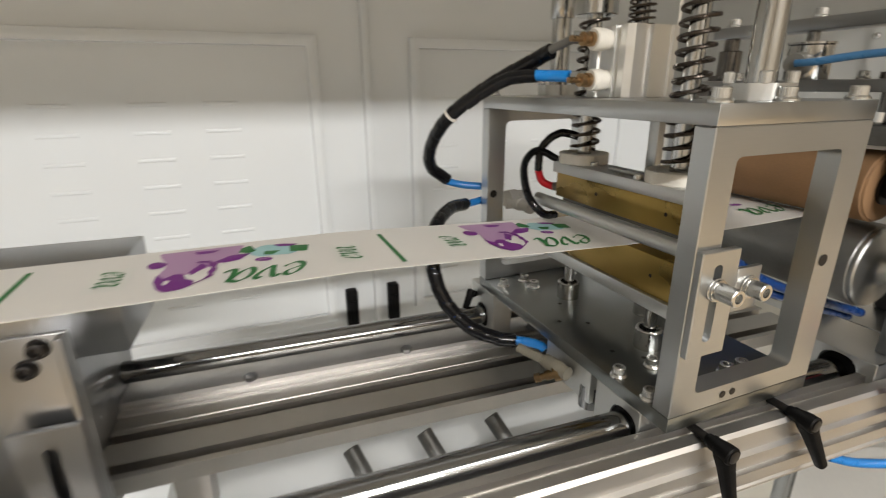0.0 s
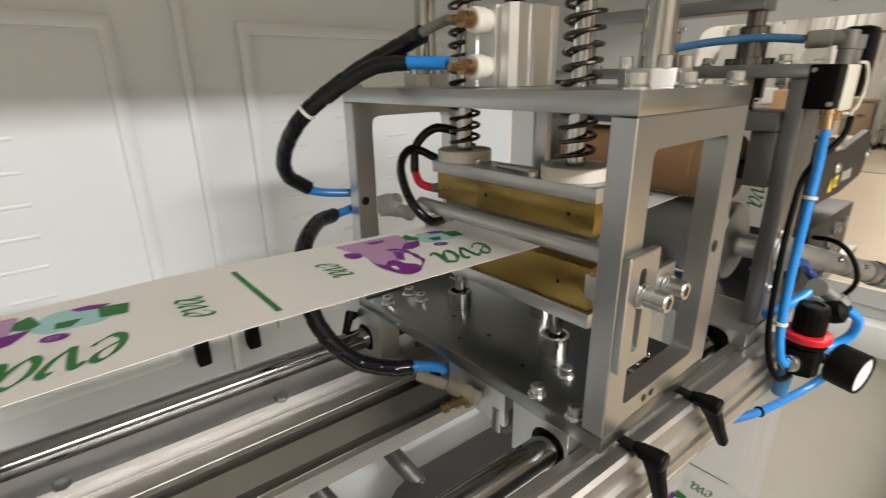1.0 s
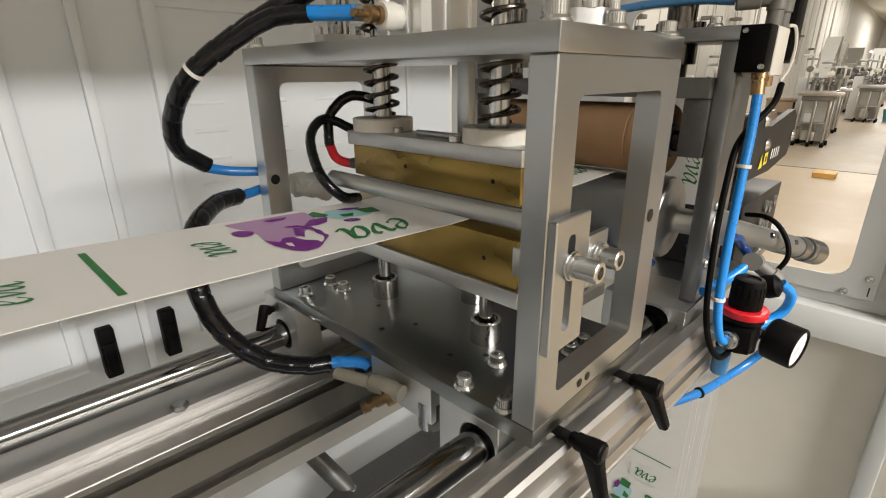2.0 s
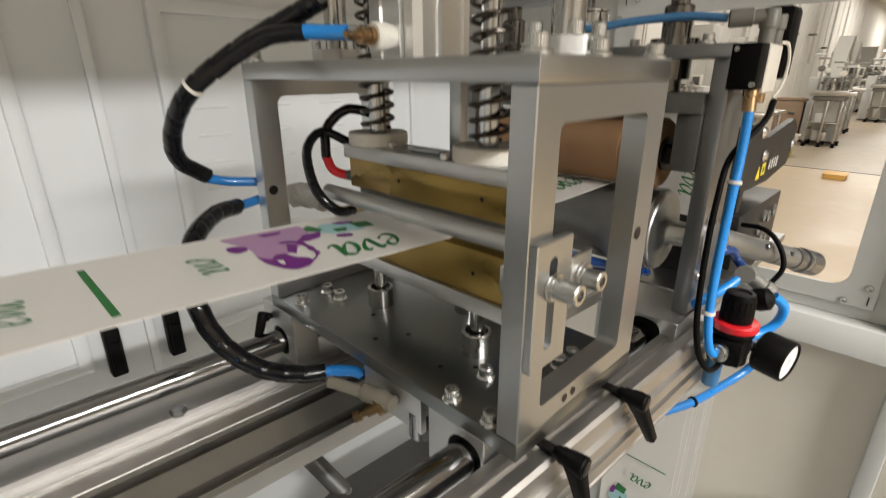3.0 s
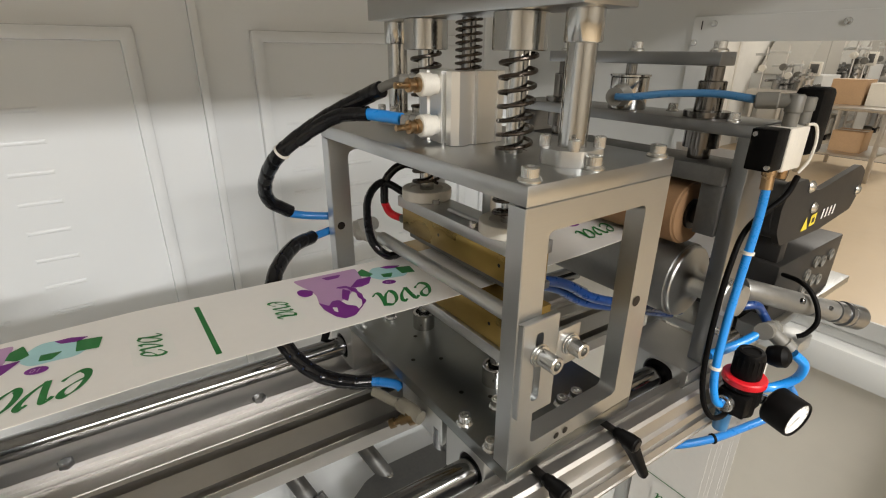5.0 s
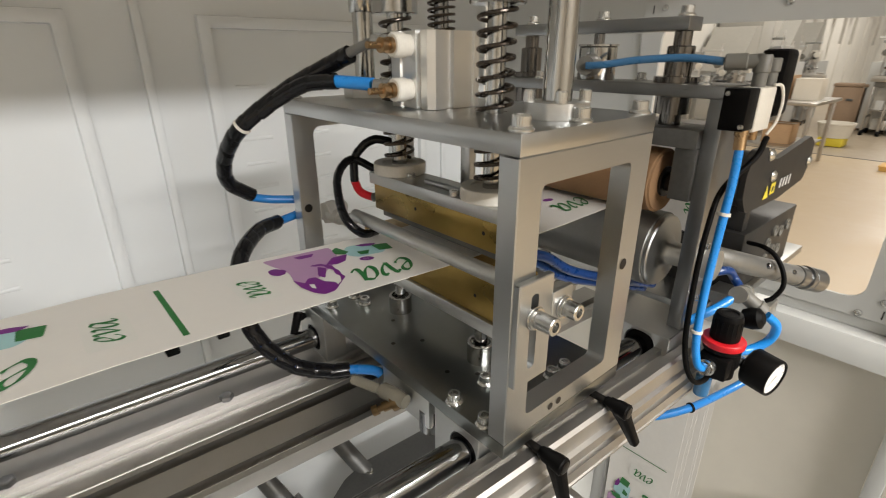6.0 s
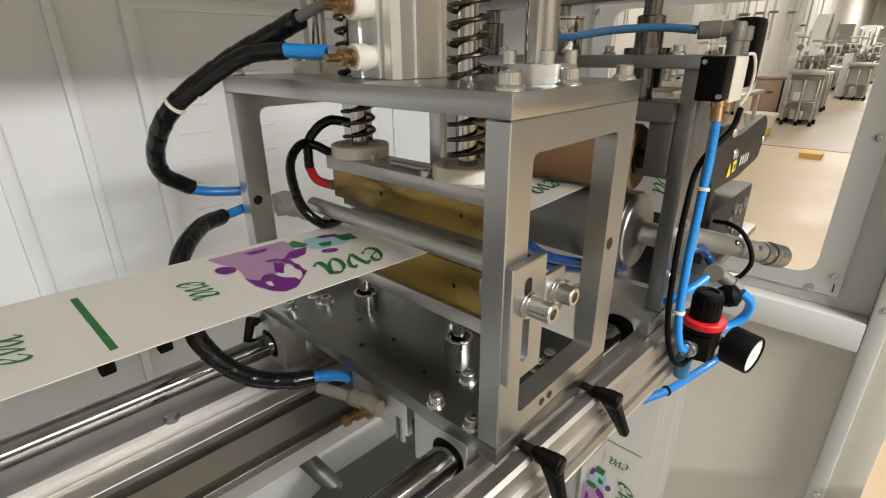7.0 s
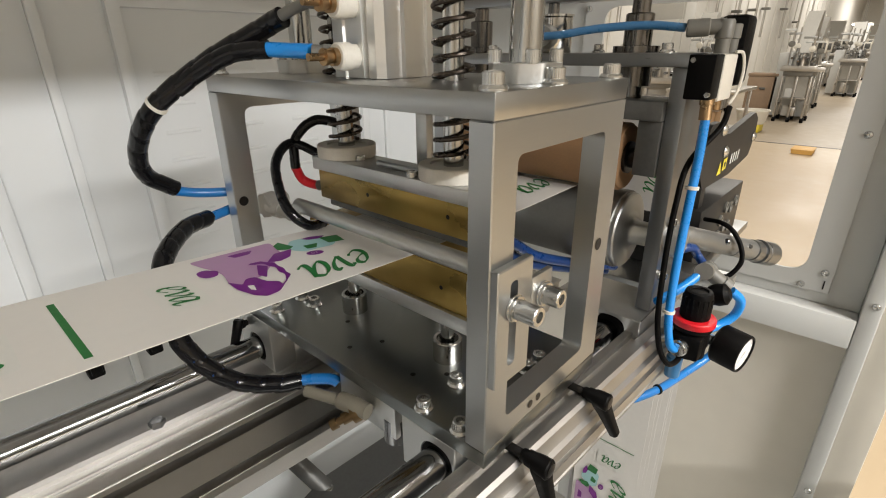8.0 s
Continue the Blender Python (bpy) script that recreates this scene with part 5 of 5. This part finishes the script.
        part("reel", turned((q.x - 0.03 * s, q.y, q.z + hgt * 0.5), (q.x - 0.2, q.y, q.z + hgt * 0.5), [(0, 0.05 * s), (0.05 * s, 0.05 * s), (0.052 * s, 0.02 * s), (0.06 * s, 0.02 * s)], 16), (IVORY, GREYPL)[k % 2], t)
    for k in range(4):
        yy = y + (-0.32 + 0.18 * k) * s * wide
        part("web_roller", rod((x - 0.52 * s, yy, (1.02 + 0.05 * (k % 2)) * s), (x - 0.02 * s, yy, (1.02 + 0.05 * (k % 2)) * s), 0.022 * s, 0.002, 14), CHROME, t)
    part("screen_post", rod((x + 0.02 * s, y - 0.20 * s, 0.95 * s), (x + 0.02 * s, y - 0.20 * s, 1.15 * s), 0.02 * s, 0.002, 12), INOX, t)
    scr = part("screen_case", box(x - 0.04 * s, x + 0.04 * s, y - 0.28 * s, y - 0.12 * s, 1.14 * s, 1.34 * s, 0.01), IVORY, t)
    part("screen", box(x - 0.046 * s, x - 0.0405 * s, y - 0.255 * s, y - 0.145 * s, 1.18 * s, 1.31 * s, 0.002), DKCAST, scr)
    for k in range(2):
        part("knob", turned(P((0.099, -0.22 + 0.12 * k, 0.98)), P((0.0, -0.22 + 0.12 * k, 0.98)), [(0, 0.035 * s), (0.03 * s, 0.03 * s)], 14), OXIDE, t)
    return t


packing_machine(11.0, 1.30, 1.0, 1, "stainless packing machine on castors with a sloping hood", 0.55)
packing_machine(13.8, 1.50, 1.0, 2, "stainless packing machine with feed heads", 0.6)
packing_machine(17.4, 1.05, 1.0, 3, "stainless packing machine further down the hall", 0.6)
packing_machine(21.5, 1.9, 1.1, 4, "pale packing machine far down the hall", 0.7)
packing_machine(26.0, 1.5, 1.1, 5, "pale packing machine far down the hall", 0.7)
packing_machine(7.9, 2.75, 0.9, 6, "stainless packing machine beside the partition wall")
packing_machine(33.0, 0.8, 1.2, 7, "pale packing machine far down the hall")
packing_machine(11.6, 2.85, 1.0, 8, "stainless packing machine standing against the partition wall", 0.8)
packing_machine(9.9, 2.75, 1.0, 9, "cluttered stainless packing machine beside a grey cabinet", 0.6)

tower = thing("grey_cabinet", (8.9, 3.05, 0), "tall grey enamelled cabinet against the partition wall", "cabinet")
part("body", box(8.7, 9.2, 2.72, 3.36, 0.06, 1.95, 0.01), HOOD, tower)
part("plinth", box(8.73, 9.17, 2.75, 3.33, 0.0, 0.0595, 0.002), DKCAST, tower)
part("door", box(8.682, 8.6995, 2.75, 3.33, 0.10, 1.90, 0.004), HOOD, tower)
part("handle", box(8.665, 8.6815, 2.80, 2.83, 0.95, 1.10, 0.004), SCREW, tower)
chest = thing("brown_chest", (11.3, 1.92, 0), "brown cardboard drum carton on the factory floor", "box")
part("body", box(11.1, 11.5, 1.66, 2.14, 0.0035, 0.74, 0.01), CARD3, chest)
part("lid", box(11.09, 11.51, 1.65, 2.15, 0.7405, 0.79, 0.008), CARD3, chest)
part("grip", box(11.085, 11.0995, 1.82, 1.92, 0.50, 0.54, 0.004), DKCAST, chest)

tub = thing("plastic_tub", (9.0, 1.55, 0), "white plastic tub on a yellow stand", "tub")
part("tub", turned((9.0, 1.55, 0.13), (9.0, 1.55, 1), [(0, 0.19), (0.18, 0.225), (0.19, 0.24), (0.21, 0.24), (0.21, 0.22), (0.02, 0.185)], 28), IVORY, tub)
part("stand", box(8.84, 9.16, 1.39, 1.71, 0.0035, 0.1298, 0.02), YELLOW, tub, "yellow plastic stand")
ORANGE = material("orange_plastic", (0.70, 0.42, 0.12), 0.5, 0, 0.05, 20)
mat_ = thing("floor_tray", (7.50, 0.62, 0), "orange-yellow plastic tray on the floor", "tray")
part("tray", prism([(-0.15, -0.11), (0.15, -0.11), (0.15, 0.11), (-0.15, 0.11)], lambda u, v, w: Vector((7.50 + u * (1 + w), 0.62 + v * (1 + w), 0.0005 + w)), 0.05, 0.03), ORANGE, mat_)
part("rim", box(7.335, 7.665, 0.50, 0.74, 0.0507, 0.060, 0.004), ORANGE, mat_)
bag = thing("blue_bucket", (17.6, 0.55, 0), "small blue bucket beside a machine", "bucket")
part("bucket", turned((17.6, 0.55, 0.004), (17.6, 0.55, 1), [(0, 0.13), (0.30, 0.17), (0.31, 0.18), (0.32, 0.17), (0.05, 0.12)], 20), material("turquoise_plastic", (0.10, 0.42, 0.45), 0.5, 0, 0.05, 20), bag)
bench2 = thing("work_table", (7.0, 1.7, 0), "stainless work table with a lower shelf", "table")
part("top", box(6.5, 7.6, 1.30, 2.10, 0.74, 0.78, 0.01), INOX, bench2)
for lx in (6.55, 7.5):
    for ly in (1.34, 2.02):
        part("leg", box(lx, lx + 0.04, ly, ly + 0.04, 0.0, 0.7398, 0.003), INOX, bench2)
part("shelf", box(6.56, 7.53, 1.38, 2.02, 0.25, 0.27, 0.004), INOX, bench2)


def carton(x, y, z, w, d, h, turn, board, label):
    t = thing("carton", (x, y, z), label, "box", "cartons")
    part("body", box(x - w / 2, x + w / 2, y - d / 2, y + d / 2, z, z + h, 0.004), board, t)
    part("flap", box(x - w / 2, x - 0.005, y - d / 2, y + d / 2, z + h + 0.0005, z + h + 0.006, 0.001), board, t)
    part("flap", box(x + 0.005, x + w / 2, y - d / 2, y + d / 2, z + h + 0.0005, z + h + 0.006, 0.001), board, t)
    part("tape", box(x - 0.03, x + 0.03, y - d / 2 - 0.001, y + d / 2 + 0.001, z + h + 0.0065, z + h + 0.0072, 0), IVORY, t)
    t.rotation_euler = (0, 0, radians(turn))


CARD2 = material("pale_cardboard", (0.46, 0.30, 0.17), 0.8, 0.0, 0.08, 8, 0.1)
WHITECARD = material("white_cardboard", (0.72, 0.68, 0.60), 0.7, 0.0, 0.04, 8, 0.1)
carton(7.0, 1.84, 0.78, 0.34, 0.32, 0.26, 0, CARD2, "open brown cardboard carton on the work table")
carton(7.0, 1.52, 0.78, 0.34, 0.26, 0.23, 3, WHITECARD, "white cardboard carton on the work table")
carton(6.95, 1.70, 0.27, 0.36, 0.30, 0.22, 4, CARD2, "brown cardboard carton on the table's lower shelf")

strip_glow = glowing("lamp_diffuser", (1.0, 0.97, 0.9), 6.0)
for i, (x, y, z) in enumerate(((30.0, 1.95, 2.10), (38.0, 0.4, 2.6), (44.0, 1.6, 3.0))):
    lt = thing("strip_light", (x, y, z), "glowing strip light hung over the hall", "lamp", "strip lights")
    part("diffuser", box(x - 0.5, x + 0.5, y - 0.35, y + 0.35, z, z + 0.04, 0.01), strip_glow, lt)
    part("housing", box(x - 0.5, x + 0.5, y - 0.36, y + 0.36, z + 0.0405, z + 0.09, 0.01), IVORY, lt)
    for dx in (-0.4, 0.4):
        part("hanger", rod((x + dx, y, z + 0.09), (x + dx, y, 4.5995), 0.006, 0.001, 8), STEEL, lt)
# Unlit housings, out of view, added above the hall's area lamps.
for x, y in ((9.0, 1.0), (16.0, 1.0)):
    lt = thing("lamp_housing", (x, y, 4.5), "unlit ivory panel added over an unseen hall lamp", "lamp", "ceiling lights")
    part("frame", box(x - 1.25, x + 1.25, y - 0.65, y + 0.65, 4.50, 4.5995, 0.01), IVORY, lt)
lt = thing("lamp_housing", (-0.9, -4.0, 2.9), "ivory housing added over the unseen lamp before the machine", "lamp", "ceiling lights")
part("housing", box(-2.2, 0.4, -4.15, -3.95, 2.99, 3.06, 0.01), IVORY, lt)
for x in (-2.0, 0.2):
    part("hanger", rod((x, -4.05, 3.0605), (x, -4.05, 4.5995), 0.006, 0.001, 8), STEEL, lt)


def motions():
    """The web, the press and the machine all stand still; the camera alone moves."""
    walk(cam, [(t, look(eye, target, roll)) for t, eye, target, roll in PATH], EXPOSURES)


motions()
